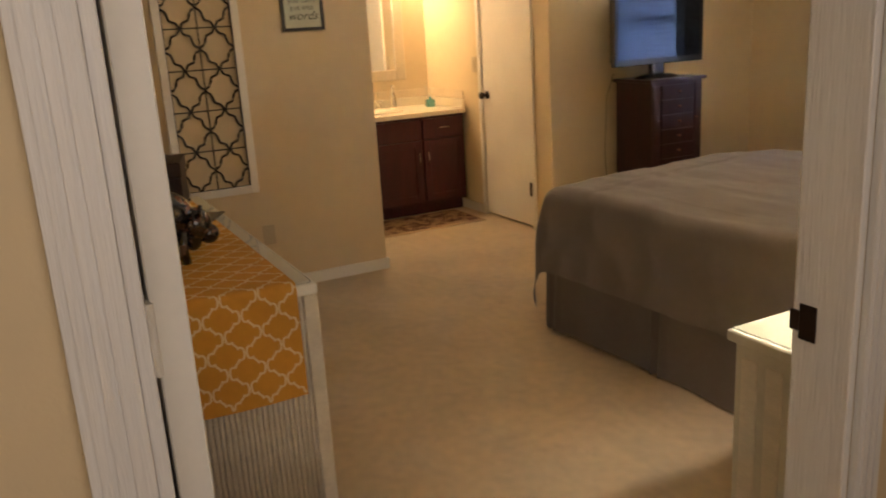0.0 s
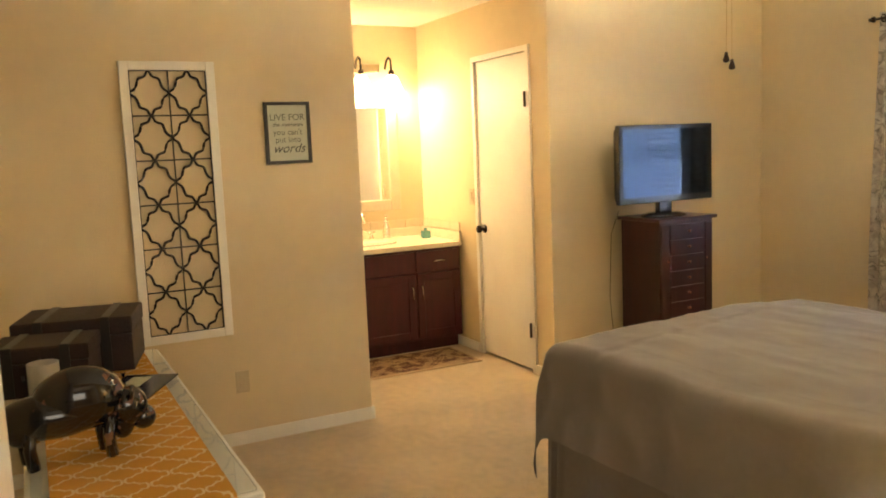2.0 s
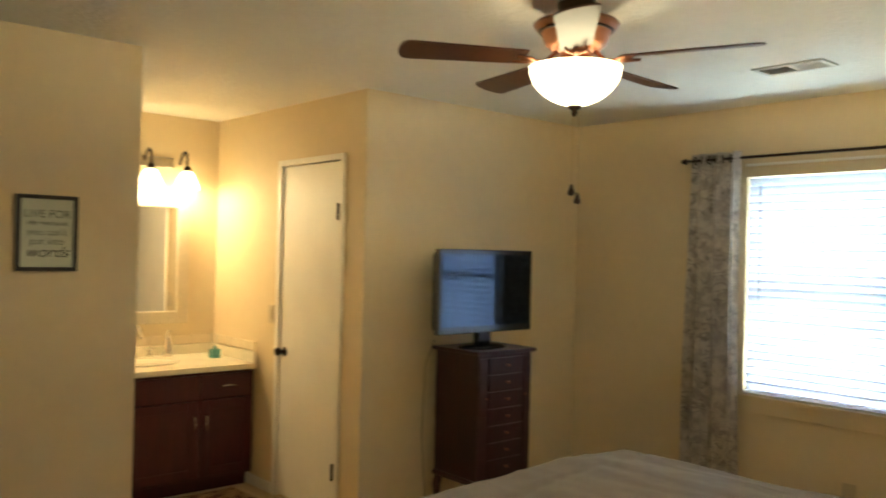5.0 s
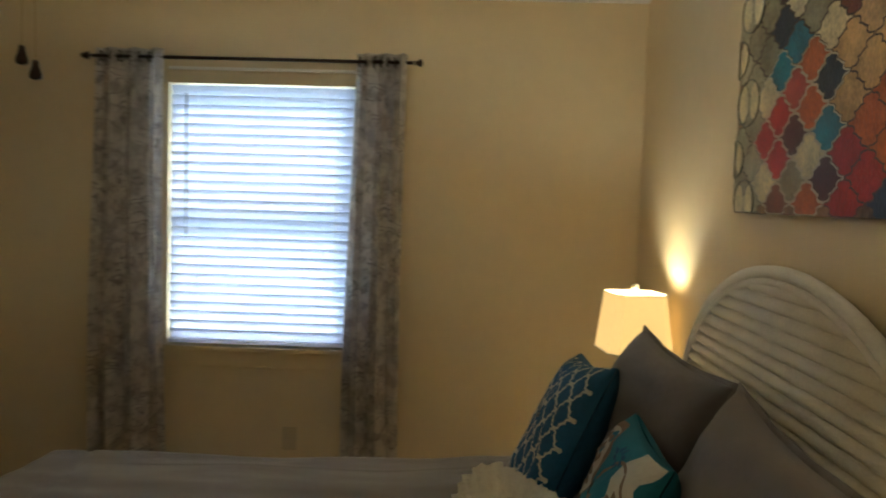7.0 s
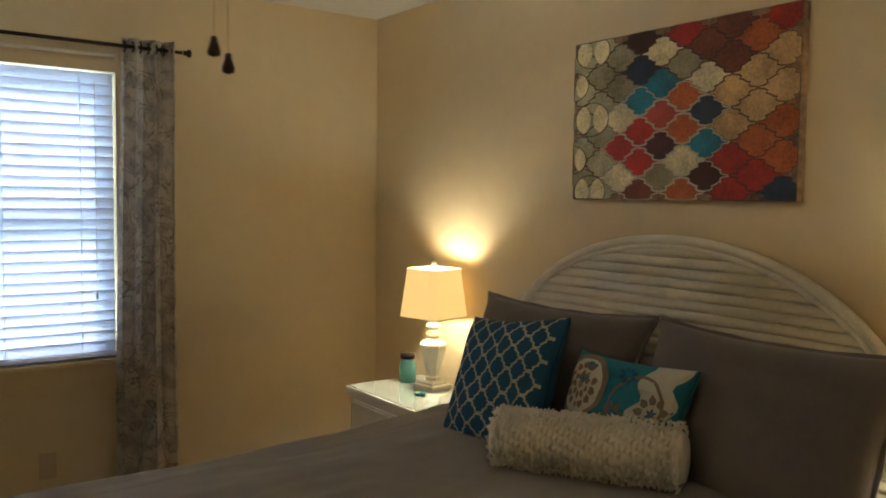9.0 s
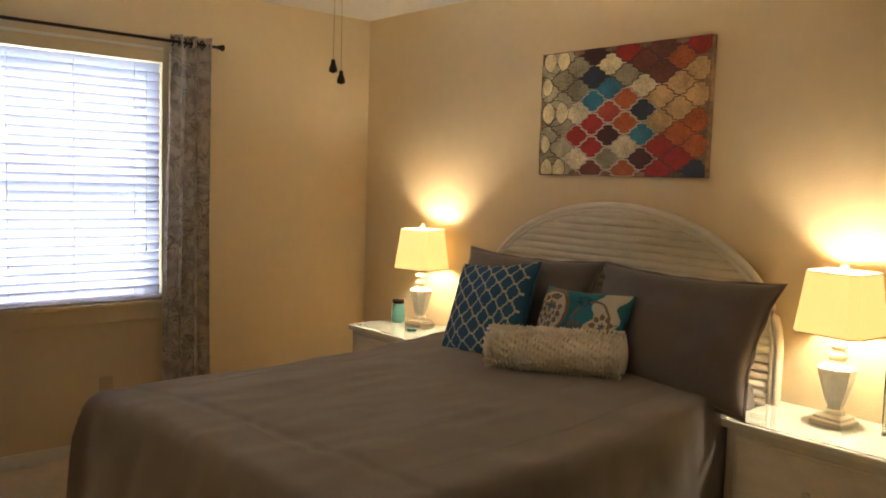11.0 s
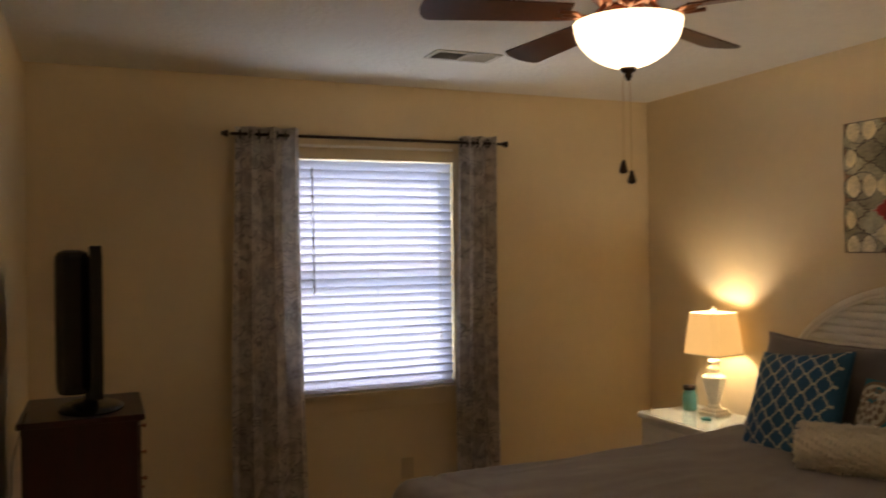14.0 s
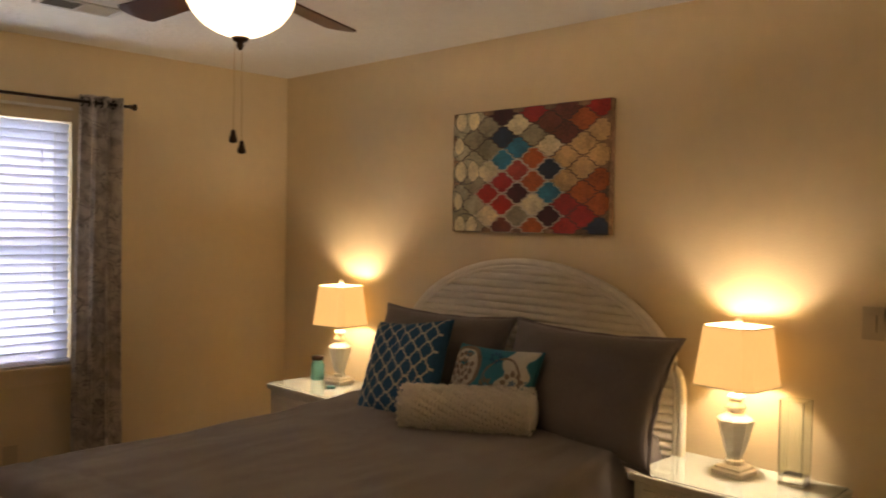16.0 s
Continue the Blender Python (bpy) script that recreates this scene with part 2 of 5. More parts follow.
def walls():
    wx0, wx1, wz0, wz1 = 1.255, 2.155, 0.78, 2.06
    b = B()
    box(b, -T, wx0, 0, T + 0.05, 0, CH), box(b, wx1, EX + T, 0, T + 0.05, 0, CH)
    box(b, wx0, wx1, 0, T + 0.05, 0, wz0), box(b, wx0, wx1, 0, T + 0.05, wz1, CH)
    structure("wall_north", b, M_wall, "tan painted wall with a window opening")
    b = B()
    box(b, -T, 0, AN, 0, 0, CH)
    structure("wall_west", b, M_wall, "tan painted wall behind the television")
    b = B()
    box(b, -T, 0, SY, AS, 0, CH)
    structure("wall_west_south", b, M_wall, "tan painted wall with the iron trellis panel")
    b = B()
    cx0, cx1, cz = -0.885, -0.225, 2.065
    box(b, AW, cx0, AN, AN + T, 0, CH), box(b, cx1, -T, AN, AN + T, 0, CH), box(b, cx0, cx1, AN, AN + T, cz, CH)
    structure("wall_recess_north", b, M_wall, "tan painted recess wall with a narrow door")
    # unseen black panel, added so that no outside light leaks round the narrow door
    b = B()
    box(b, cx0 - 0.05, cx1 + 0.05, AN + T + 0.002, AN + T + 0.02, 0, cz + 0.05)
    structure("closet_light_block", b, M_dark, "unseen black panel added behind the narrow door to stop light leaking")
    b = B()
    box(b, AW - T, AW, AS - T, AN + T, 0, CH)
    structure("wall_recess_back", b, M_wall, "tan painted wall behind the vanity")
    b = B()
    box(b, AW, -T, AS - T, AS, 0, CH)
    structure("wall_recess_south", b, M_wall, "tan painted recess wall")
    b = B()
    box(b, EX, EX + T, DN, 0, 0, CH), box(b, EX, EX + T, SY - T, DS, 0, CH), box(b, EX, EX + T, DS, DN, 2.05, CH)
    structure("wall_east", b, M_wall, "tan painted headboard wall with the entrance opening")
    b = B()
    box(b, -T, EX, SY - T, SY, 0, CH)
    structure("wall_south", b, M_wall, "tan painted wall behind the dresser")
    # hallway outside the entrance
    b = B()
    box(b, EX + T, 5.3, -3.3, -3.2, 0, CH), box(b, EX + T, 5.3, -6.0, -5.9, 0, CH), box(b, 5.3, 5.4, -6.0, -3.2, 0, CH)
    box(b, EX, EX + T, -6.0, SY - T, 0, CH)
    structure("wall_hallway", b, M_wall, "plain tan hallway walls")
    b = B()
    box(b, AW - T, 5.4, -6.0, T + 0.05, -0.1, 0)
    structure("floor", b, M_carpet, "beige wall-to-wall carpet")
    b = B()
    box(b, AW - T, 5.4, -6.0, T + 0.05, CH, CH + 0.1)
    structure("ceiling", b, M_ceil, "white textured ceiling")
    b = B()
    box(b, -60, 60, 3.0, 60, -0.7, -0.6)
    structure("ground", b, M_outside, "green lawn outside the window")
    runs = [(0.004, EX - 0.004, -0.014, -0.001), (0.001, 0.014, AN + 0.0, -0.016), (0.001, 0.014, SY + 0.016, AS + 0.0),
            (-0.215, 0.014, AN - 0.014, AN - 0.001), (AW + 0.02, -0.935, AN - 0.014, AN - 0.001),
            (-1.0, 0.014, AS + 0.001, AS + 0.014), (EX - 0.014, EX - 0.001, DN + 0.07, -0.016), (0.016, EX - 0.1, SY + 0.001, SY + 0.014)]
    for x0, x1, y0, y1 in runs:
        b = B()
        box(b, x0, x1, y0, y1, 0, 0.068, 0.004, 2)
        structure("baseboard", b, M_trim, "white painted baseboard")


walls()


def window():
    w = tagged(new("window_1"), "white double-hung window with lowered blinds", kind="structure")
    w.location = (1.705, 0, 0)
    x, z0, z1 = 0.45, 0.78, 2.06
    b = B()
    box(b, -x, -x + 0.04, 0.05, 0.14, z0, z1), box(b, x - 0.04, x, 0.05, 0.14, z0, z1)
    box(b, -x + 0.04, x - 0.04, 0.05, 0.14, z0, z0 + 0.05), box(b, -x + 0.04, x - 0.04, 0.05, 0.14, z1 - 0.04, z1)
    box(b, -x + 0.04, x - 0.04, 0.07, 0.12, 1.40, 1.45)
    part("window_frame", b, M_trim, w, "white window frame")
    b = B()
    box(b, -x - 0.05, x + 0.05, -0.035, 0.05, z0 - 0.022, z0, 0.005)
    box(b, -x - 0.03, x + 0.03, -0.016, -0.001, z0 - 0.10, z0 - 0.023, 0.004)
    part("window_sill", b, M_wall, w, "tan painted sill and apron")
    for zz in (z0 + 0.05, 1.45):
        b = B()
        box(b, -x + 0.04, x - 0.04, 0.09, 0.094, zz, zz + 0.57)
        p = part("pane", b, M_glass, w, "clear glass pane")
        p.visible_shadow = False
    bl = thing("window_blind", (1.705, 0.012, 0.79), "white two-inch horizontal blind, lowered, slats nearly closed", "blind")
    # the wall's tan on the valance imitates its shade against the bright window
    b = B()
    box(b, -0.445, 0.445, -0.035, 0.03, 1.235, 1.285, 0.004)
    part("headrail", b, M_wall, bl, "valance, its backlit shade put in as tan")
    b = B()
    box(b, -0.44, 0.44, -0.05, -0.036, 1.296, 1.310, 0.003)
    part("track_bar", b, M_trim, bl, "thin white track bar")
    b = B()
    box(b, -0.44, 0.44, -0.022, 0.022, 0.0, 0.018, 0.004)
    part("bottom_rail", b, M_slat, bl)
    me = None
    for i in range(27):
        z = 0.044 + i * 0.0446
        if me is None:
            b = B()
            rows = [(-0.027, 0.0), (-0.014, 0.003), (0.0, 0.004), (0.014, 0.003), (0.027, 0.0)]
            ca, sa = math.cos(radians(SLAT_TILT)), math.sin(radians(SLAT_TILT))
            top = [[b.verts.new((sx, y * ca - h * sa, y * sa + h * ca)) for y, h in rows] for sx in (-0.44, 0.44)]
            bot = [[b.verts.new((sx, y * ca - (h - 0.003) * sa, y * sa + (h - 0.003) * ca)) for y, h in rows] for sx in (-0.44, 0.44)]
            for s in (top, bot):
                for k in range(4):
                    b.faces.new((s[0][k], s[0][k + 1], s[1][k + 1], s[1][k]))
            for k in (0, 4):
                b.faces.new((top[0][k], top[1][k], bot[1][k], bot[0][k]))
            o = part("slat", b, M_slat, bl)
            me = o.data
        else:
            o = new("slat", me)
            o.parent = bl
        o.location = (0, 0, z)
    for xx in (-0.30, 0.0, 0.30):
        b = B()
        box(b, xx - 0.002, xx + 0.002, -0.026, -0.024, 0.01, 1.21)
        part("ladder_cord", b, M_slat, bl)
    b = B()
    tube(b, [(-0.36, -0.028, 1.19), (-0.355, -0.03, 0.52)], 0.004)
    part("tilt_wand", b, M_wand, bl, "smoky grey plastic tilt wand")
    b = B()
    tube(b, [(0.36, -0.028, 1.19), (0.36, -0.03, 0.28)], 0.0015), lathe(b, [(0.0, 0), (0.006, 0.005), (0.004, 0.03), (0, 0.03)], 8, (0.36, -0.03, 0.25))
    part("pull_cord", b, M_greytop, bl)


window()


def curtains():
    rod = thing("curtain_rod", (1.67, -0.085, 2.132), "dark bronze curtain rod with small knob finials above the window", "curtain rod")
    b = B()
    tube(b, [(-0.75, 0, 0), (0.75, 0, 0)], 0.0085, 10)
    part("rod", b, M_blackish, rod, smooth=True)
    for s in (-1, 1):
        b = B()
        lathe(b, [(0.0, 0), (0.012, 0.0), (0.010, 0.01), (0.018, 0.02), (0.018, 0.03), (0.0, 0.036)], 12, (s * 0.775 - 0.018, 0, 0), "x")
        part("finial", b, M_blackish, rod, "knob finial", True)
        b = B()
        box(b, s * 0.70 - 0.006, s * 0.70 + 0.006, 0, 0.083, -0.006, 0.006), box(b, s * 0.70 - 0.012, s * 0.70 + 0.012, 0.079, 0.083, -0.035, 0.02)
        part("bracket", b, M_blackish, rod)
    for x0, x1, lab in ((0.945, 1.265, 3.3), (2.155, 2.385, 2.7)):
        c = thing("curtain", ((x0 + x1) / 2, -0.085, 0.02), "sheer grey and white floral grommet curtain hanging to the carpet", "curtain", "window curtains")
        w, ztop, folds = x1 - x0, 2.15, 3.0
        b = B()
        nu, nv = 90, 46
        grid = []
        for j in range(nv + 1):
            v = j / nv
            z = ztop * (1 - v)
            row = []
            for i in range(nu + 1):
                u = i / nu
                ph = u * folds * 2 * math.pi + 0.35 * math.sin(v * 3 + lab) * v
                amp = 0.036 * (1 - 0.25 * v) + 0.010 * math.sin(5 * u + 4 * v + lab)
                wide = 1 + 0.22 * v * math.sin(v * 2.2)
                x = (u - 0.5) * w * wide + 0.010 * math.sin(2 * ph) + 0.012 * math.sin(3 * v + lab)
                row.append(b.verts.new((x, amp * math.sin(ph), z)))
            grid.append(row)
        for j in range(nv):
            for i in range(nu):
                b.faces.new((grid[j][i], grid[j][i + 1], grid[j + 1][i + 1], grid[j + 1][i]))
        part("drape", b, M_curtain_cloth, c, "", True)
        for k in range(7):
            xg = (k + 0.5) / 7 * w - w / 2
            b = B()
            a = [(xg, 0.022 * math.cos(q), 2.112 + 0.022 * math.sin(q)) for q in [2 * math.pi * i / 14 for i in range(14)]]
            tube(b, a, 0.004, 6, True)
            part("grommet", b, M_blackish, c, "dark metal grommet", True)


def printed_cloth(name, base, ink):
    """Thin cloth with a scrolling print."""
    m = thin(name, base, 0.22)
    t = m.node_tree
    b = t.nodes["Principled BSDF"]
    co, w, n, g = [t.nodes.new("ShaderNodeTexCoord")] + [t.nodes.new("ShaderNodeTexNoise") for _ in range(3)]
    w.inputs["Scale"].default_value, w.inputs["Detail"].default_value, w.inputs["Distortion"].default_value = 9.0, 1.5, 1.2
    n.inputs["Scale"].default_value, g.inputs["Scale"].default_value, g.inputs["Detail"].default_value = 7.0, 16.0, 3.0
    for q in (w, n, g):
        t.links.new(co.outputs["Object"], q.inputs["Vector"])
    # scrolling outlines run where the noise crosses two levels; a broader noise breaks them up
    r, k, mx = t.nodes.new("ShaderNodeValToRGB"), t.nodes.new("ShaderNodeValToRGB"), t.nodes.new("ShaderNodeMix")
    ramp = r.color_ramp
    for at, v in ((0.41, 0), (0.435, 1), (0.46, 0), (0.54, 0), (0.565, 1), (0.59, 0)):
        el = ramp.elements.new(at)
        el.color = (v, v, v, 1)
    ramp.elements[0].color, ramp.elements[-1].color = (0, 0, 0, 1), (0, 0, 0, 1)
    k.color_ramp.elements[0].position, k.color_ramp.elements[1].position = 0.36, 0.52
    k.color_ramp.elements[0].color, k.color_ramp.elements[1].color = (0.2, 0.2, 0.2, 1), (1, 1, 1, 1)
    mul = t.nodes.new("ShaderNodeMath")
    mul.operation = "MULTIPLY"
    t.links.new(w.outputs["Fac"], r.inputs[0]), t.links.new(n.outputs["Fac"], k.inputs[0])
    t.links.new(r.outputs[0], mul.inputs[0]), t.links.new(k.outputs[0], mul.inputs[1])
    tone = t.nodes.new("ShaderNodeValToRGB")
    tone.color_ramp.elements[0].position, tone.color_ramp.elements[1].position = 0.44, 0.58
    tone.color_ramp.elements[0].color, tone.color_ramp.elements[1].color = (*base, 1), (base[0] * 0.62, base[1] * 0.58, base[2] * 0.58, 1)
    t.links.new(g.outputs["Fac"], tone.inputs[0])
    mx.data_type = "RGBA"
    t.links.new(mul.outputs[0], mx.inputs[0]), t.links.new(tone.outputs[0], mx.inputs[6])
    mx.inputs[7].default_value = (*ink, 1)
    t.links.new(mx.outputs[2], b.inputs["Base Color"])
    return m


M_curtain_cloth = printed_cloth("printed_curtain", (0.58, 0.54, 0.49), (0.10, 0.085, 0.08))
curtains()


# ---- entrance and recess doors ----
def entrance():
    d = tagged(new("door_1"), "open white entrance door with a brushed metal knob, folded back beside the dresser", kind="structure")
    b = B()
    # frame: jambs and head inside the opening, casings on both faces
    x0, x1 = EX - 0.002, EX + T + 0.002
    box(b, x0, x1, DN - 0.018, DN, 0, 2.05, 0.002, 1), box(b, x0, x1, DS, DS + 0.018, 0, 2.05, 0.002, 1), box(b, x0, x1, DS + 0.018, DN - 0.018, 2.032, 2.05)
    part("door_frame", b, M_doorgrey, d, "white painted jamb")
    for side, (xa, xb) in enumerate(((EX - 0.018, EX - 0.001), (EX + T + 0.001, EX + T + 0.018))):
        b = B()
        for ya, yb in ((DN, DN + 0.065), (max(DS - 0.065, SY + 0.002), DS)):
            box(b, xa, xb, ya, yb, 0, 2.05, 0.004)
            for k in range(3):
                yy = ya + (yb - ya) * (k + 1) / 4
                box(b, xa - 0.003 if side == 0 else xb, xa if side == 0 else xb + 0.003, yy - 0.005, yy + 0.005, 0, 2.05)
        box(b, xa, xb, DS - 0.03, DN + 0.065, 2.05, 2.115, 0.004)
        part("door_casing", b, M_doorgrey, d, "white fluted casing")
    b = B()
    box(b, EX + 0.012, EX + 0.05, DN - 0.022, DN - 0.018, 0.80, 0.87, 0.002, 1)
    box(b, EX - 0.008, EX + 0.012, DN - 0.023, DN - 0.017, 0.815, 0.855, 0.002, 1)
    part("strike_plate", b, M_blackish, d, "tarnished strike plate")
    b = B()
    y0, y1 = -4.785, -4.743
    box(b, EX - 0.80, EX + 0.02, y0, y1, 0.012, 2.03, 0.002, 1)
    leaf = part("door_leaf", b, M_door, d, "flat white painted leaf")
    for z in (0.25, 1.02, 1.80):
        b = B()
        lathe(b, [(0.0, 0), (0.006, 0.0), (0.006, 0.09), (0.0, 0.09)], 10, (EX + 0.034, y0 - 0.002, z))
        box(b, EX, EX + 0.032, y0 - 0.003, y0, z, z + 0.09)
        part("hinge", b, M_trim, leaf, "painted hinge")
    leaf.matrix_local = Matrix.Translation((EX, y0, 0)) @ Matrix.Rotation(radians(-2.0), 4, "Z") @ Matrix.Translation((-EX, -y0, 0))
    for s, yy in ((1, y1), (-1, y0)):
        b = B()
        prof = [(0.0, 0.0), (0.030, 0.0), (0.030, 0.006), (0.013, 0.008), (0.012, 0.026), (0.022, 0.034), (0.027, 0.048), (0.024, 0.060), (0.0, 0.063)]
        lathe(b, [(r, h * s) for r, h in prof], 20, (EX - 0.735, yy, 0.93), "y")
        part("door_knob", b, M_chrome, leaf, "brushed nickel knob", True)


entrance()


def closet_door():
    d = tagged(new("door_2"), "closed narrow white flat door in the recess with a dark bronze knob", kind="structure")
    x0, x1, z = -0.885, -0.225, 2.065
    b = B()
    box(b, x0 - 0.035, x0 + 0.004, AN - 0.016, AN + 0.06, 0, z, 0.003), box(b, x1 - 0.004, x1 + 0.035, AN - 0.016, AN + 0.06, 0, z, 0.003)
    box(b, x0 - 0.035, x1 + 0.035, AN - 0.016, AN + 0.06, z, z + 0.035, 0.003)
    part("door_frame", b, M_trim, d, "white painted casing")
    b = B()
    box(b, x0 + 0.008, x1 - 0.008, AN + 0.002, AN + 0.037, 0.018, z - 0.006, 0.002, 1)
    leaf = part("door_leaf", b, M_door, d)
    b = B()
    prof = [(0.0, 0.0), (0.030, 0.0), (0.030, 0.006), (0.012, 0.008), (0.011, 0.028), (0.024, 0.036), (0.028, 0.050), (0.022, 0.062), (0.0, 0.064)]
    lathe(b, [(r, -h) for r, h in prof], 20, (x0 + 0.065, AN + 0.002, 0.91), "y")
    part("door_knob", b, M_blackish, leaf, "dark bronze knob", True)
    for zz in (0.24, 1.72):
        b = B()
        box(b, x1 - 0.030, x1 - 0.008, AN - 0.004, AN + 0.002, zz, zz + 0.09), lathe(b, [(0, 0), (0.008, 0), (0.008, 0.095), (0, 0.095)], 8, (x1 - 0.006, AN - 0.022, zz)), box(b, x1 - 0.012, x1 - 0.001, AN - 0.020, AN - 0.001, zz, zz + 0.09)
        part("hinge", b, M_blackish, leaf, "dark bronze hinge")


closet_door()


# ---- vanity recess ----
def vanity():
    vx0, vx1, y0, y1 = AW + 0.004, -1.16, AS + 0.012, AN - 0.016
    v = thing("vanity_cabinet", (vx1, (y0 + y1) / 2, 0), "dark red-brown wooden vanity cabinet with nickel pulls", "vanity")
    w, dep, h = (y1 - y0), vx1 - vx0, 0.765
    b = B()
    box(b, -dep, -0.02, -w / 2, w / 2, 0.09, h, 0.002, 1), box(b, -dep, -0.08, -w / 2 + 0.01, w / 2 - 0.01, 0.0, 0.089)
    part("body", b, M_vanwood, v)
    # fronts, from the closet door's side: a narrow door with a drawer above, then a wide false front over its door, then the rest
    fronts = [(w / 2 - 0.365, w / 2 - 0.015, 1), (w / 2 - 0.815, w / 2 - 0.385, -1), (-w / 2 + 0.015, w / 2 - 0.835, 1)]
    for i, (a, c, side) in enumerate(fronts):
        b = B()
        box(b, -0.02, 0.0, a, c, 0.60, 0.745, 0.003)
        f = part("drawer_front", b, M_vanwood, v)
        if i != 1:
            b = B()
            m = (a + c) / 2
            tube(b, [(0, m - 0.045, 0.672), (0.026, m - 0.04, 0.672), (0.028, m, 0.676), (0.026, m + 0.04, 0.672), (0, m + 0.045, 0.672)], 0.005)
            part("handle", b, M_chrome, f, "nickel pull", True)
        b = B()
        fr = 0.055
        box(b, -0.02, -0.008, a, c, 0.11, 0.585, 0.002, 1)
        f = part("door", b, M_vanwood, v)
        for ya, yb, za, zb in ((a, a + fr, 0.11, 0.585), (c - fr, c, 0.11, 0.585), (a + fr, c - fr, 0.11, 0.11 + fr), (a + fr, c - fr, 0.585 - fr, 0.585)):
            b = B()
            box(b, -0.008, 0.0, ya, yb, za, zb, 0.002, 1)
            part("door_rail", b, M_vanwood, f)
        b = B()
        yy = a + 0.028 if side == 1 else c - 0.028
        tube(b, [(0, yy, 0.40), (0.026, yy, 0.408), (0.030, yy, 0.45), (0.026, yy, 0.492), (0, yy, 0.50)], 0.005)
        part("handle", b, M_chrome, f, "nickel pull", True)
    t = thing("countertop", (vx1, (y0 + y1) / 2, h), "cream cultured marble vanity top with a sink bowl", "countertop")
    b = B()
    box(b, -dep, 0.025, -w / 2, w / 2, 0.001, 0.036, 0.006)
    part("slab", b, M_marble, t)
    b = B()
    lathe(b, [(0.215, 0.037), (0.225, 0.043), (0.20, 0.043), (0.17, 0.038), (0.10, 0.037), (0.0, 0.0368)], 32, (-dep / 2, 0.0, 0), squash=(0.75, 1))
    part("sink_rim", b, M_marble, t, "cream sink bowl rim", True)
    b = B()
    box(b, -dep, -dep + 0.02, -w / 2 + 0.001, w / 2 - 0.001, 0.037, 0.105, 0.003), box(b, -dep + 0.02, 0.02, w / 2 - 0.02, w / 2 - 0.001, 0.037, 0.105, 0.003)
    part("splash", b, M_marble, t, "low marble backsplash")
    # tile course above the splash
    k = tagged(new("tile_course"), "cream ceramic tile course above the vanity splash", kind="structure")
    me = {}
    for i in range(8):
        b = B()
        ya = y1 - 0.003 - (i + 1) * 0.152
        box(b, AW + 0.001, AW + 0.010, ya, ya + 0.149, h + 0.108, h + 0.168, 0.002, 1)
        part("tile", b, M_tile, k)
    for i in range(4):
        b = B()
        xa = AW + 0.012 + i * 0.152
        box(b, xa, xa + 0.149, AN - 0.010, AN - 0.001, h + 0.108, h + 0.168, 0.002, 1)
        part("tile", b, M_tile, k)
    # tap
    f = thing("faucet", (AW + 0.14, -2.42, h + 0.037), "brushed nickel gooseneck faucet with cross handles", "faucet")
    b = B()
    lathe(b, [(0, 0), (0.024, 0), (0.022, 0.02), (0.012, 0.03), (0.011, 0.10), (0, 0.10)], 14)
    tube(b, [(0, 0, 0.09), (0.0, 0, 0.16), (0.02, 0, 0.20), (0.06, 0, 0.22), (0.10, 0, 0.20), (0.12, 0, 0.15)], 0.010, 10)
    part("spout", b, M_chrome, f, "", True)
    for s in (-1, 1):
        b = B()
        lathe(b, [(0, 0), (0.022, 0), (0.018, 0.03), (0.008, 0.045), (0.008, 0.075), (0, 0.075)], 12, (0, s * 0.10, 0))
        tube(b, [(0, s * 0.10 - 0.03, 0.066), (0, s * 0.10 + 0.03, 0.066)], 0.006), tube(b, [(-0.03, s * 0.10, 0.066), (0.03, s * 0.10, 0.066)], 0.006)
        part("tap_handle", b, M_chrome, f, "cross handle", True)
    s = thing("soap_dispenser", (AW + 0.20, -2.22, h + 0.037), "clear glass soap dispenser with a metal pump", "soap dispenser")
    b = B()
    lathe(b, [(0, 0), (0.03, 0), (0.032, 0.02), (0.028, 0.10), (0.018, 0.13), (0.015, 0.14), (0, 0.14)], 18)
    part("bottle", b, M_chrome, s, "", True)
    b = B()
    lathe(b, [(0, 0.14), (0.017, 0.14), (0.017, 0.155), (0.006, 0.16), (0.006, 0.19), (0, 0.19)], 12), tube(b, [(0, 0, 0.188), (0.05, 0, 0.184)], 0.005)
    part("pump", b, M_chrome, s, "", True)
    d = thing("reed_diffuser", (AW + 0.30, -1.935, h + 0.037), "small square glass reed diffuser with green liquid", "diffuser")
    b = B()
    box(b, -0.03, 0.03, -0.03, 0.03, 0, 0.06, 0.008), lathe(b, [(0.012, 0.06), (0.012, 0.08), (0, 0.08)], 10)
    part("bottle", b, M_teaglass, d)
    for i in range(5):
        b = B()
        tube(b, [(0, 0, 0.06), (0.02 * math.cos(i * 1.3), 0.045 * math.sin(i * 1.3), 0.17)], 0.0015, 4)
        part("reed", b, M_greytop, d)
    # mirror
    m = thing("wall_mirror", (AW + 0.002, -2.405, 1.018), "rectangular mirror in a wide champagne frame above the vanity", "mirror")
    W, H, fr = 0.79, 0.876, 0.085
    for a, c, z0, z1 in ((-W / 2, -W / 2 + fr, 0, H), (W / 2 - fr, W / 2, 0, H), (-W / 2 + fr, W / 2 - fr, 0, fr), (-W / 2 + fr, W / 2 - fr, H - fr, H)):
        b = B()
        box(b, 0, 0.03, a, c, z0, z1, 0.010, 3)
        part("frame_rail", b, M_silverframe, m)
    b = B()
    box(b, 0.002, 0.012, -W / 2 + fr, W / 2 - fr, fr, H - fr)
    part("glass", b, M_mirror, m, "silvered mirror glass")
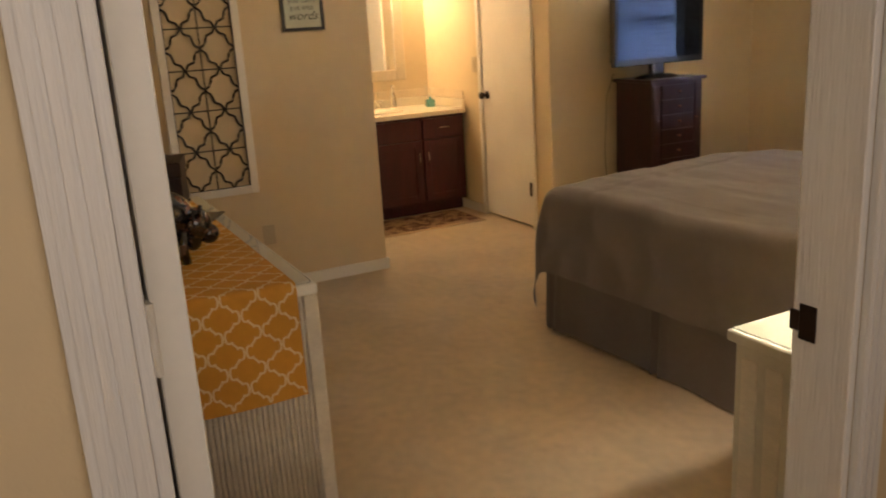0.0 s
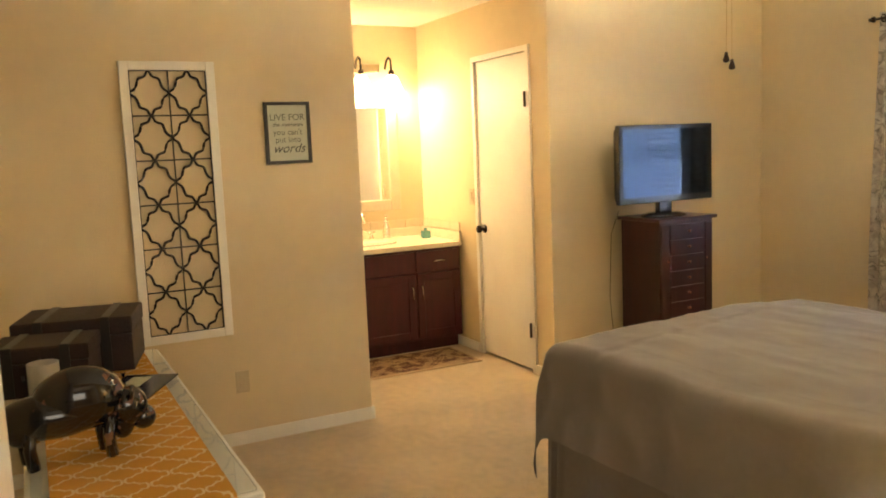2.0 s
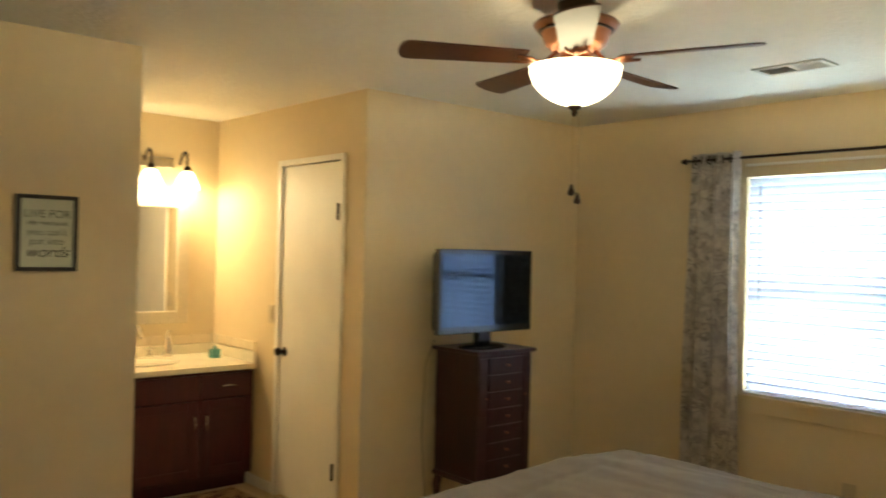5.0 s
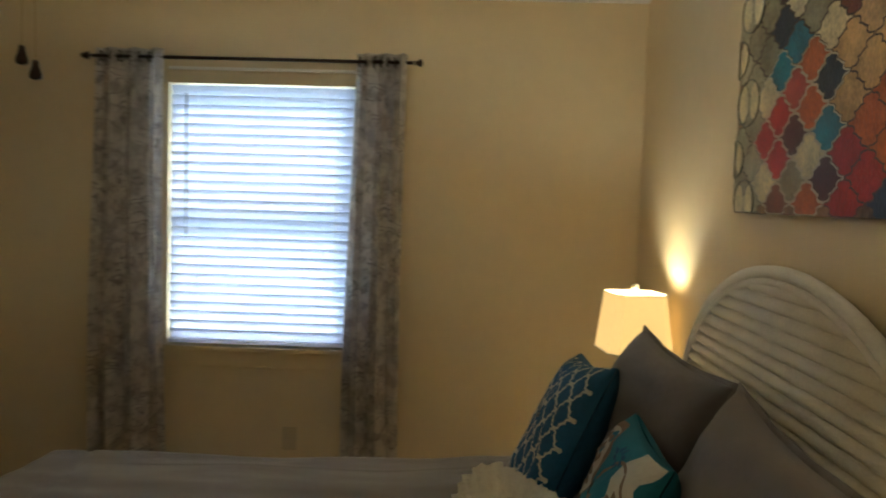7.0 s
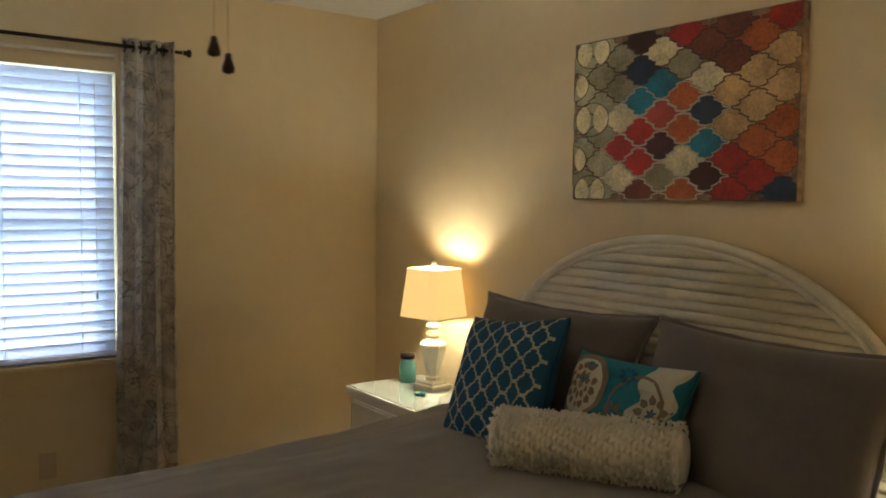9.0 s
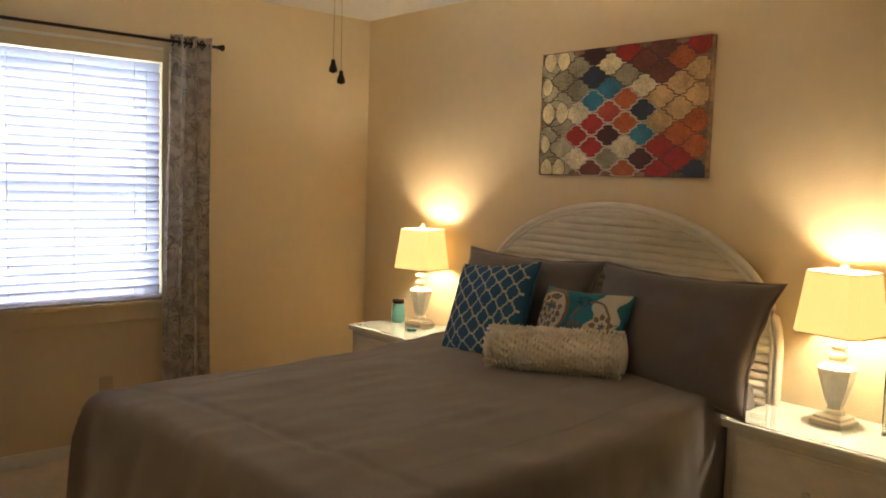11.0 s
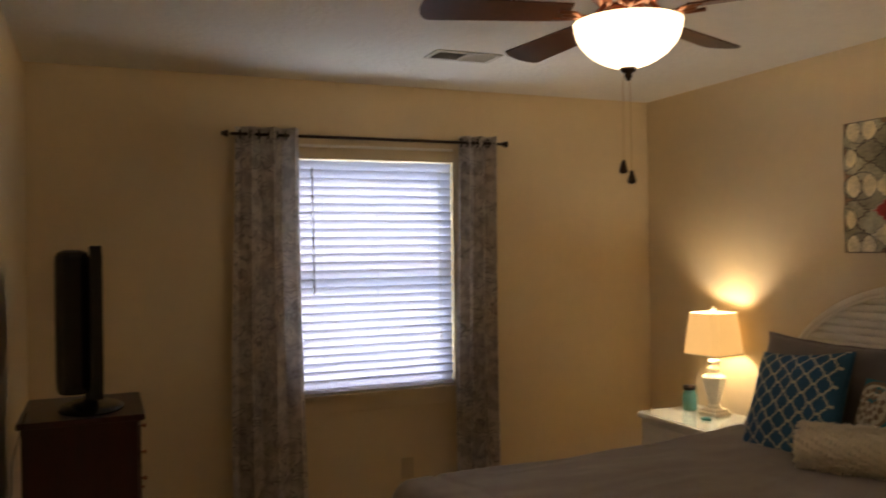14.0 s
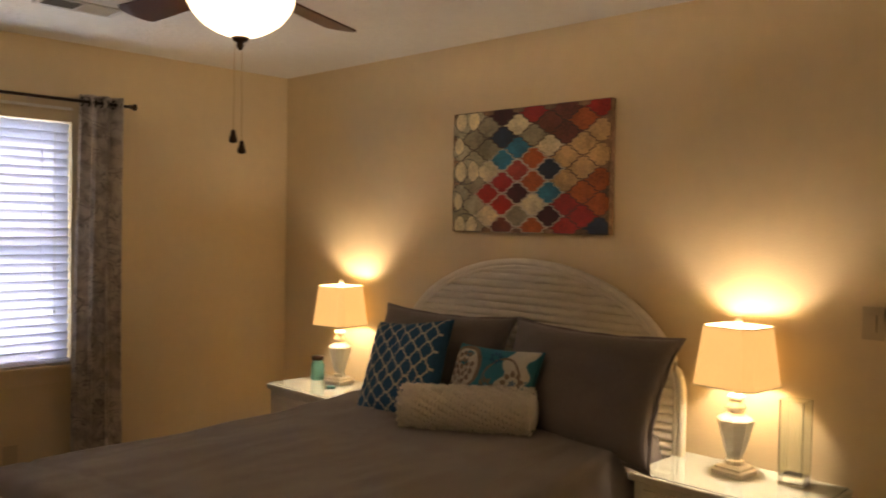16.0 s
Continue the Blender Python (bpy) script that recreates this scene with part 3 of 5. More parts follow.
    # light bar
    g = thing("vanity_light", (AW + 0.002, -2.334, 2.02), "three-light vanity fixture with frosted bell glass shades, lit", "wall light")
    b = B()
    box(b, 0, 0.02, -0.20, 0.20, 0.06, 0.13, 0.006)
    part("backplate", b, M_chrome, g)
    for i in (-1, 0, 1):
        yy = i * 0.248
        b = B()
        tube(b, [(0.01, yy, 0.09), (0.05, yy, 0.15), (0.09, yy, 0.17), (0.125, yy, 0.15), (0.13, yy, 0.10), (0.13, yy, 0.05)], 0.009, 8)
        lathe(b, [(0, 0.07), (0.02, 0.07), (0.028, 0.03), (0, 0.03)], 12, (0.13, yy, 0))
        part("arm", b, M_blackish, g, "scrolled metal arm", True)
        b = B()
        lathe(b, [(0.028, 0.035), (0.05, 0.01), (0.072, -0.04), (0.088, -0.085), (0.084, -0.086), (0.068, -0.042), (0.046, 0.008), (0.024, 0.032)], 24, (0.13, yy, 0))
        part("shade", b, M_bell, g, "frosted bell glass shade, lit", True)
        lamp("vanity_bulb", "POINT", (AW + 0.132, -2.334 + yy, 2.02 - 0.10), BELL_W, WARM, 0.04)
    r = thing("bath_rug", (-0.93, -2.37, 0.0), "brown and cream floral rug with a dark border before the vanity", "rug")
    b = B()
    box(b, -0.25, 0.23, -0.48, 0.44, 0.001, 0.010, 0.003)
    part("border", b, M_rugedge, r, "tan border")
    b = B()
    box(b, -0.225, 0.205, -0.455, 0.415, 0.010, 0.013, 0.001, 1)
    part("field", b, M_rug, r, "scrolling floral field")


vanity()


def wall_plate(name, at, axis, kind, label):
    w = thing(name, at, label, kind)
    b = B()
    if axis == "x":
        box(b, 0, 0.006, -0.035, 0.035, -0.057, 0.057, 0.003)
    else:
        box(b, -0.035, 0.035, -0.006, 0, -0.057, 0.057, 0.003)
    part("plate", b, M_plate, w)
    for s in ((-1, 1) if kind == "outlet" else (0,)):
        b = B()
        h, d = (0.014, 0.008) if kind == "outlet" else (0.03, 0.012)
        g = 0.014 if kind == "outlet" else 0.012
        if axis == "x":
            box(b, 0.006, d, -g, g, s * 0.022 - h, s * 0.022 + h, 0.001, 1)
        else:
            box(b, -g, g, -d, -0.006, s * 0.022 - h, s * 0.022 + h, 0.001, 1)
        part("socket" if kind == "outlet" else "switch_lever", b, M_plate, w)
    return w


wall_plate("wall_outlet", (0.001, -3.745, 0.33), "x", "outlet", "ivory duplex outlet low on the tan wall")
wall_plate("light_switch", (-0.985, AN - 0.001, 1.13), "y", "switch", "ivory light switch beside the narrow door")
wall_plate("wall_outlet", (1.86, -0.001, 0.34), "y", "outlet", "ivory outlet below the window")
o = wall_plate("light_switch", (EX - 0.001, -3.46, 1.22), "x", "switch", "ivory light switch beside the entrance")
o.matrix_world = pose(EX - 0.001, -3.46, 1.22, 0, 0, 180)


# ---- bed ----
def smooth_noise(x, y, s=1.0):
    return noise.noise(Vector((x * s, y * s, 3.1)))


def bed():
    x0, x1, y0, y1, zt = 1.385, 3.40, -2.775, -1.235, 0.674
    cy = (y0 + y1) / 2
    W, L = (y1 - y0) / 2, x1 - x0
    e = thing("bed", (x0, cy - 0.045, 0), "made queen bed with grey-brown comforter and pleated skirt", "bed", rz=2.6)
    # comforter: (s, t) run over the cloth; what lies beyond the edges hangs
    b = B()
    drop, rad = 0.365, 0.05
    n_s, n_t = 110, 120
    grid = []

    def fold(q, lim):
        """Across distance q: how far out and how far down."""
        d = abs(q) - (lim - rad)
        if d <= 0:
            return q, 0.0
        arc = rad * math.pi / 2
        s = math.copysign(1, q)
        if d < arc:
            a = d / rad
            return s * (lim - rad + rad * math.sin(a)), rad * (1 - math.cos(a))
        return s * (lim + 0.08 * (d - arc)), rad + (d - arc)
    for i in range(n_t + 1):
        t = -(drop) + (L + drop) * i / n_t
        row = []
        for j in range(n_s + 1):
            s = -(W + drop) + 2 * (W + drop) * j / n_s
            y, dy = fold(s, W)
            xx, dx = fold(min(t - L / 2, L / 2 - rad) if t > L / 2 else t - L / 2, L / 2)
            xx += L / 2
            dz = max(dy, dx) + 0.52 * min(dy, dx)
            both = min(dy, dx)
            if both > 0:
                out = both * (1 - 0.9 * both / 0.365)
                xx -= 0.32 * out
                y += math.copysign(0.14 * out, y)
            z = zt - dz
            puff = (0.012 * smooth_noise(xx, y, 2.0) + 0.005 * smooth_noise(xx, y, 6) + 0.010 * (0.35 - abs(smooth_noise(xx * 0.9 + 0.6 * y, y * 4.5 - xx, 1.0)))
                    + 0.008 * (0.3 - abs(smooth_noise(xx * 2 - y, y * 9 + xx, 1.0))) + 0.004 * (0.3 - abs(smooth_noise(xx * 1.5 + 2 * y, y * 17 - 2 * xx, 1.0))))
            if dz <= 0.02:
                edge = min(1, (W - abs(y)) / 0.35)
                z += puff + 0.018 * edge * edge
                z += 0.035 * min(1, max(0, (xx - 1.2) / 0.5))
                z -= 0.010 * math.exp(-(((xx - 0.30) + 0.1 * (y + W)) / 0.012) ** 2)
            else:
                k = min(1, (dz - 0.02) / 0.15)
                wave = 0.012 * math.sin(9 * (xx if dy > dx else y)) + 0.03 * smooth_noise(xx * 1.5, y * 1.5 + z, 3)
                if dy > dx:
                    y += math.copysign(k * wave, y)
                else:
                    xx -= k * abs(wave)
                z += puff * (1 - k)
            row.append(b.verts.new((xx, y, max(z, 0.03))))
        grid.append(row)
    for i in range(n_t):
        for j in range(n_s):
            b.faces.new((grid[i][j], grid[i + 1][j], grid[i + 1][j + 1], grid[i][j + 1]))
    js = round((0.17 + drop) / (2 * (W + drop)) * n_s)
    it = round((0.20 + drop) / (L + drop) * n_t)
    seams = [[grid[i][js].co.copy() for i in range(it, n_t - 22)], [grid[i][n_s - js].co.copy() for i in range(it, n_t - 22)],
             [grid[it][j].co.copy() for j in range(js, n_s - js + 1)]]
    hem = [grid[0][j].co.copy() for j in range(n_s + 1)]
    sides = [[grid[i][j].co.copy() for i in range(n_t + 1)] for j in (0, n_s)]
    c = part("comforter", b, M_bed, e, "grey-brown linen comforter with rumples", True)
    for ln in seams:
        b = B()
        part("seam", tube(b, [q - Vector((0, 0, 0.0004)) for q in ln], 0.0014, 6), M_bed, c, "stitched seam", True)
    b = B()
    box(b, 0.03, L - 0.02, -W + 0.035, W - 0.035, 0.20, zt - 0.075, 0.04, 3)
    part("mattress", b, M_white, e, "white mattress")
    b = B()
    box(b, 0.05, L - 0.02, -W + 0.04, W - 0.04, 0.12, 0.19)
    part("box_base", b, M_dark, e, "dark box base")
    # skirt: flat panels with box pleats

    def skirt(p, q, pleats):
        p, q = Vector(p), Vector(q)
        d = (q - p).normalized()
        nrm = Vector((d.y, -d.x, 0))
        ln = (q - p).length
        b = B()
        xs = []
        for k in range(int(ln / 0.02) + 1):
            u = min(k * 0.02, ln)
            off = 0.006 * math.sin(u * 7) + 0.004 * math.sin(u * 19)
            for c0 in pleats:
                g = abs(u - c0)
                if g < 0.012:
                    off -= 0.035
                elif g < 0.035:
                    off += 0.012
            xs.append((u, off))
        rows = []
        for h in (0.0, 0.33, 0.66, 1.0):
            z = 0.012 + 0.36 * h
            rows.append([b.verts.new((*(p + d * u + nrm * (o * (1.15 - 0.6 * h) + 0.012 * (1 - h))).xy, z + 0.006 * math.sin(5 * u) * (1 - h))) for u, o in xs])
        for r1, r2 in zip(rows, rows[1:]):
            for k in range(len(xs) - 1):
                b.faces.new((r1[k], r1[k + 1], r2[k + 1], r2[k]))
        part("bed_skirt", b, M_skirt, e, "pleated grey bed skirt", True)
    skirt((0.01, -W - 0.008, 0), (L - 0.03, -W - 0.008, 0), (0.06, 0.72, 1.42))
    skirt((L - 0.03, W - 0.015, 0), (0.01, W + 0.008, 0), (0.6, 1.3))
    skirt((0.008, W - 0.015, 0), (0.008, -W + 0.015, 0), (0.75,))
    # headboard: arched wicker panel
    h = thing("headboard", (EX - 0.075, cy + 0.012, 0), "white painted wicker headboard with a rounded arch and horizontal reed rows", "headboard")
    HW, z0, ztop = 0.805, 0.85, 1.368
    arc = [(HW * math.cos(a), z0 + (ztop - z0) * math.sin(a)) for a in [math.pi * k / 40 for k in range(41)]]
    b = B()
    tube(b, [(0, HW, 0.0), (0, HW, 0.4)] + [(0, y, z) for y, z in arc] + [(0, -HW, 0.4), (0, -HW, 0.0)], 0.017, 10)
    part("arch_frame", b, M_wicker, h, "wrapped round arch frame", True)
    b = B()
    HI = HW - 0.024
    arc2 = [(HI * math.cos(a), z0 + (ztop - 0.024 - z0) * math.sin(a)) for a in [math.pi * k / 40 for k in range(41)]]
    tube(b, [(-0.006, HI, 0.35)] + [(-0.006, y, z) for y, z in arc2] + [(-0.006, -HI, 0.35)], 0.010, 8)
    part("inner_arch", b, M_wicker, h, "inner wicker band", True)
    z = 0.36
    while z < ztop - 0.036:
        half = HI if z < z0 else HI * math.sqrt(max(0, 1 - ((z - z0) / (ztop - 0.024 - z0)) ** 2))
        if half > 0.05:
            b = B()
            lathe(b, [(0.0, -half), (0.0175, -half + 0.001), (0.0185, 0), (0.0175, half - 0.001), (0, half)], 10, (0.004, 0, z), "y")
            part("reed", b, M_wicker, h, "", True)
        z += 0.0345


bed()


def cushion_point(u, v, w, h, t, pinch=0.10, n=2.4):
    """A point on the upper face of a cushion; u and v from -1 to 1."""
    e = (1 - abs(u) ** n) * (1 - abs(v) ** n)
    k = 1 - pinch * (1 - abs(u) ** 2) * abs(v) ** 3
    k2 = 1 - pinch * (1 - abs(v) ** 2) * abs(u) ** 3
    return Vector((u * w / 2 * k2, v * h / 2 * k, t / 2 * max(0, e) ** 0.42))


def cushion(bm, w, h, t, flange=0.0, seed=0, n=26):
    for s in (1, -1):
        g = []
        for i in range(n + 1):
            row = []
            for j in range(n + 1):
                u, v = -1 + 2 * i / n, -1 + 2 * j / n
                u, v = math.sin(u * math.pi / 2), math.sin(v * math.pi / 2)
                p = cushion_point(u, v, w, h, t)
                q = noise.noise(Vector((u * 1.8 + seed, v * 1.8, s))) * 0.020 + noise.noise(Vector((u * 5 + seed, v * 5, s))) * 0.009
                ed = (1 - u ** 4) * (1 - v ** 4)
                row.append(bm.verts.new((p.x, p.y, s * (p.z + q * ed + 0.002))))
            g.append(row)
        for i in range(n):
            for j in range(n):
                bm.faces.new((g[i][j], g[i + 1][j], g[i + 1][j + 1], g[i][j + 1]))
    if flange:
        a = []
        for k in range(80):
            q = 2 * math.pi * k / 80
            c, d = math.cos(q), math.sin(q)
            m = max(abs(c), abs(d))
            u, v = c / m, d / m
            p = cushion_point(u, v, w, h, t)
            o = cushion_point(u, v, w + 2 * flange, h + 2 * flange, t)
            wv = 0.006 * math.sin(k * 1.1)
            a.append((bm.verts.new((p.x * 0.985, p.y * 0.985, 0.003)), bm.verts.new((o.x, o.y, wv + 0.002)), bm.verts.new((o.x, o.y, wv - 0.002)), bm.verts.new((p.x * 0.985, p.y * 0.985, -0.003))))
        for k in range(80):
            x, y = a[k], a[(k + 1) % 80]
            for i in range(3):
                bm.faces.new((x[i], y[i], y[i + 1], x[i + 1]))
    return bm


def leaning(centre, lean, turn=0, roll=0):
    """Frame of a cushion whose face looks to -x (the bed's foot), leaning back by lean degrees; v runs up, u runs to -y."""
    m = Matrix(((0, 0, -1, 0), (-1, 0, 0, 0), (0, 1, 0, 0), (0, 0, 0, 1)))
    return Matrix.Translation(centre) @ Matrix.Rotation(radians(turn), 4, "Z") @ Matrix.Rotation(radians(lean), 4, "Y") @ m @ Matrix.Rotation(radians(roll), 4, "Z")


QUARTER = [(0.0, 1.0), (0.05, 0.93), (0.20, 0.915), (0.31, 0.85), (0.345, 0.75), (0.32, 0.66), (0.28, 0.625), (0.40, 0.595), (0.5, 0.5), (0.60, 0.405), (0.72, 0.375), (0.68, 0.34), (0.655, 0.25), (0.69, 0.15), (0.80, 0.085), (0.95, 0.07), (1.0, 0.0)]


def trellis_lines(nu, nv, du, dv):
    """Polylines of a quatrefoil trellis over nu by nv tiles of half-sizes du and dv."""
    out = []
    for i in range(-2, nu + 1):
        for j in range(-1, nv + 2):
            if (i + j) % 2:
                continue
            for sx in (1,):
                for sy in (1, -1):
                    out.append([(i * du + sx * x * du, j * dv + sy * y * dv) for x, y in QUARTER])
    return out


def ribbons(bm, lines, width, place, lo, hi):
    """Flat strips along lines in (a, b); place maps (a, b) to a point; kept between lo and hi."""
    for ln in lines:
        prev = None
        for k, p in enumerate(ln):
            a = Vector(ln[max(0, k - 1)])
            c = Vector(ln[min(len(ln) - 1, k + 1)])
            d = (c - a).normalized()
            nn = Vector((-d.y, d.x)) * width / 2
            p = Vector(p)
            if not (lo[0] <= p.x <= hi[0] and lo[1] <= p.y <= hi[1]):
                prev = None
                continue
            cur = (bm.verts.new(place(*(p + nn))), bm.verts.new(place(*(p - nn))))
            if prev:
                bm.faces.new((prev[0], prev[1], cur[1], cur[0]))
            prev = cur
    return bm


def clampu(v):
    return max(-0.985, min(0.985, v))


def pillows():
    for cy, sd, tn in ((-1.635, 1, 2), (-2.455, 2, -3)):
        p = thing("pillow", (0, 0, 0), "large charcoal pillow in a flanged sham leaning on the headboard", "pillow", "bed pillows")
        p.matrix_world = leaning((3.19, cy, 0.885), 24, tn)
        b = B()
        part("pillow_body", cushion(b, 0.81, 0.50, 0.20, 0.014, sd), M_sham, p, "", True)
    # teal trellis cushion
    p = thing("cushion", (0, 0, 0), "teal square cushion with a cream quatrefoil trellis, leaning on the pillows", "cushion")
    p.matrix_world = leaning((2.965, -1.675, 0.882), 25, 0, 7)
    w = 0.465
    part("cushion_body", cushion(B(), w, w, 0.15, 0, 3), M_teal, p, "", True)

    def on(a, c):
        u, v = clampu(a / (w / 2)), clampu(c / (w / 2))
        q = cushion_point(u, v, w, w, 0.15)
        nz = noise.noise(Vector((u * 1.8 + 3, v * 1.8, 1))) * 0.020 + noise.noise(Vector((u * 5 + 3, v * 5, 1))) * 0.009
        return (q.x, q.y, q.z + nz * (1 - u ** 4) * (1 - v ** 4) + 0.005)
    du = 0.044
    n = 14
    part("trellis_print", ribbons(B(), [[(x - w / 2 + 0.01, y - w / 2 + 0.02) for x, y in l] for l in trellis_lines(n + 2, n + 2, du, 0.040)], 0.0065, on, (-w / 2 + .004, -w / 2 + .004), (w / 2 - .004, w / 2 - .004)),
         M_cream, p, "cream trellis lines")
    # floral lumbar cushion
    p = thing("cushion", (0, 0, 0), "oblong cushion with turquoise, taupe and cream medallions", "cushion")
    p.matrix_world = leaning((3.05, -2.125, 0.880), 24, -4, 2)
    w, h, t = 0.48, 0.30, 0.13
    part("cushion_body", cushion(B(), w, h, t, 0, 5), M_sky, p, "", True)

    def on2(a, c):
        u, v = clampu(a / (w / 2)), clampu(c / (h / 2))
        q = cushion_point(u, v, w, h, t)
        nz = noise.noise(Vector((u * 1.8 + 5, v * 1.8, 1))) * 0.020 + noise.noise(Vector((u * 5 + 5, v * 5, 1))) * 0.009
        return (q.x, q.y, q.z + nz * (1 - u ** 4) * (1 - v ** 4) + 0.004)

    def petal_ring(cx, cyy, r0, r1, n, lift, mat, lab, squash=1.0):
        b = B()
        for k in range(n):
            a0, a1 = 2 * math.pi * (k + 0.12) / n, 2 * math.pi * (k + 0.88) / n
            am = (a0 + a1) / 2
            pts = [(r0, a0), ((r0 + r1) / 2, a0 - 0.02), (r1, am), ((r0 + r1) / 2, a1 + 0.02), (r0, a1)]
            vs = []
            for r, a in pts:
                x, y, z = on2(cx + r * math.cos(a), cyy + r * math.sin(a) * squash)
                vs.append(b.verts.new((x, y, z + lift)))
            b.faces.new(vs)
        return part("medallion_print", b, mat, p, lab)
    b = B()
    gr = [[b.verts.new(Vector(on2(min(0.236, 0.10 + 0.018 * math.sin(v * 60) + (0.125 * u)), v)) + Vector((0, 0, 0.0005))) for u in [q / 6 for q in range(7)]] for v in [-0.145 + 0.29 * q / 16 for q in range(17)]]
    for ra, rb in zip(gr, gr[1:]):
        for k in range(6):
            b.faces.new((ra[k], ra[k + 1], rb[k + 1], rb[k]))
    part("cream_ground", b, M_cream, p, "cream ground with a wavy edge")
    cx, cyy = -0.135, 0.03

    def disc(cx, cyy, r0, r1, lift, mat, lab, n=40):
        b = B()
        prev = None
        for k in range(n + 1):
            q = 2 * math.pi * k / n
            cur = [b.verts.new(Vector(on2(max(-w / 2 + 0.006, cx + r * math.cos(q)), max(-h / 2 + 0.006, min(h / 2 - 0.006, cyy + r * math.sin(q))))) + Vector((0, 0, lift))) for r in (r0, (r0 + r1) / 2, r1)]
            if prev:
                b.faces.new((prev[0], prev[1], cur[1], cur[0])), b.faces.new((prev[1], prev[2], cur[2], cur[1]))
            prev = cur
        part("medallion_print", b, mat, p, lab)
    disc(cx, cyy, 0.001, 0.092, 0.0006, M_cream, "cream medallion ground")
    petal_ring(cx, cyy, 0.0, 0.018, 6, 0.002, M_brown, "taupe flower centre")
    petal_ring(cx, cyy, 0.024, 0.050, 9, 0.002, M_brown, "taupe petals")
    petal_ring(cx, cyy, 0.056, 0.080, 13, 0.002, M_brown, "taupe petals")
    disc(cx, cyy, 0.092, 0.112, 0.001, M_brown, "taupe band round the medallion")
    petal_ring(0.165, -0.01, 0.030, 0.058, 9, 0.002, M_brown, "taupe scallops")
    petal_ring(0.165, -0.01, 0.0, 0.022, 6, 0.002, M_teal, "teal flower centre")
    disc(0.10, 0.0, 0.088, 0.098, 0.0014, M_brown, "taupe swirl")
    petal_ring(0.035, -0.05, 0.028, 0.055, 9, 0.001, M_brown, "taupe scallops")
    petal_ring(0.035, -0.05, 0.0, 0.022, 6, 0.001, M_cream, "cream petals")
    petal_ring(0.04, 0.09, 0.012, 0.036, 8, 0.001, M_teal, "teal scallops")
    # ruffled bolster
    p = thing("bolster", (2.885, -2.135, 0.790), "ivory ruffled bolster lying before the cushions", "bolster", rz=25)
    R, L = 0.080, 0.58
    b = B()
    lathe(b, [(0.0, -L / 2), (R * 0.75, -L / 2 + 0.008), (R, -L / 2 + 0.03), (R, L / 2 - 0.03), (R * 0.75, L / 2 - 0.008), (0, L / 2)], 28, (0, 0, 0), "y")
    p.rotation_euler[0] = radians(-2.5)
    part("core", b, M_white, p, "", True)
    rows = 34
    for k in range(rows):
        y = -L / 2 + 0.02 + (L - 0.04) * k / (rows - 1)
        b = B()
        m = 96
        inner, outer = [], []
        for i in range(m):
            a = 2 * math.pi * i / m
            wv = 0.006 * math.sin(a * 20 + k * 1.7) + 0.003 * math.sin(a * 37 + k)
            r = R + 0.015 + 0.004 * math.sin(a * 11 + k * 2.1) + 0.003 * math.sin(a * 23 + k * 0.9)
            inner.append(b.verts.new((R * 0.97 * math.cos(a), y, R * 0.97 * math.sin(a))))
            outer.append(b.verts.new((r * math.cos(a), y + wv, r * math.sin(a))))
        for i in range(m):
            b.faces.new((inner[i], inner[(i + 1) % m], outer[(i + 1) % m], outer[i]))
        part("ruffle", b, M_white, p, "", True)


pillows()


# ---- night tables and lamps ----
def night_table(at, label):
    w, d, h = 0.64, 0.42, 0.638      # along y, along x
    n = thing("night_table", at, label, "night table", "night tables")
    b = B()
    box(b, 0.015, d, -w / 2 + 0.01, w / 2 - 0.01, 0.06, h - 0.035, 0.004)
    part("body", b, M_greytop, n)
    b = B()
    box(b, -0.005, d, -w / 2 - 0.005, w / 2 + 0.005, h - 0.034, h - 0.006, 0.008, 3)
    part("top", b, M_greytop, n, "whitewashed top")
    b = B()
    box(b, 0.004, d - 0.008, -w / 2 + 0.006, w / 2 - 0.006, h - 0.006, h, 0.002, 1)
    g = part("glass_top", b, M_glass, n, "clear glass sheet")
    g.visible_shadow = False
    for z0, z1 in ((0.09, 0.30), (0.32, 0.58)):
        b = B()
        box(b, 0.0, 0.014, -w / 2 + 0.05, w / 2 - 0.05, z0, z1, 0.004)
        dr = part("drawer", b, M_wicker, n)
        b = B()
        for a in (-1, 1):
            tube(b, [(-0.004, a * (w / 2 - 0.06), z0 + 0.012), (-0.004, a * (w / 2 - 0.06), z1 - 0.012)], 0.004, 6)
        tube(b, [(-0.004, -w / 2 + 0.06, z1 - 0.012), (-0.004, w / 2 - 0.06, z1 - 0.012)], 0.004, 6), tube(b, [(-0.004, -w / 2 + 0.06, z0 + 0.012), (-0.004, w / 2 - 0.06, z0 + 0.012)], 0.004, 6)
        part("moulding", b, M_wicker, dr, "reed moulding")
        b = B()
        lathe(b, [(0, 0), (0.008, 0), (0.006, -0.012), (0.014, -0.02), (0, -0.026)], 12, (0, 0, (z0 + z1) / 2), "x")
        part("knob", b, M_wicker, dr, "", True)
    for y in (-1, 1):
        for k in range(5):
            b = B()
            x = 0.035 + k * 0.076
            box(b, x, x + 0.05, y * (w / 2 - 0.01) - 0.004, y * (w / 2 - 0.01) + 0.004, 0.10, h - 0.07, 0.003, 1)
            part("side_reed", b, M_wicker, n)
        for x in (0.03, d - 0.03):
            b = B()
            box(b, x - 0.02, x + 0.02, y * (w / 2 - 0.035) - 0.02, y * (w / 2 - 0.035) + 0.02, 0, 0.06, 0.004)
            part("leg", b, M_greytop, n)
    return n


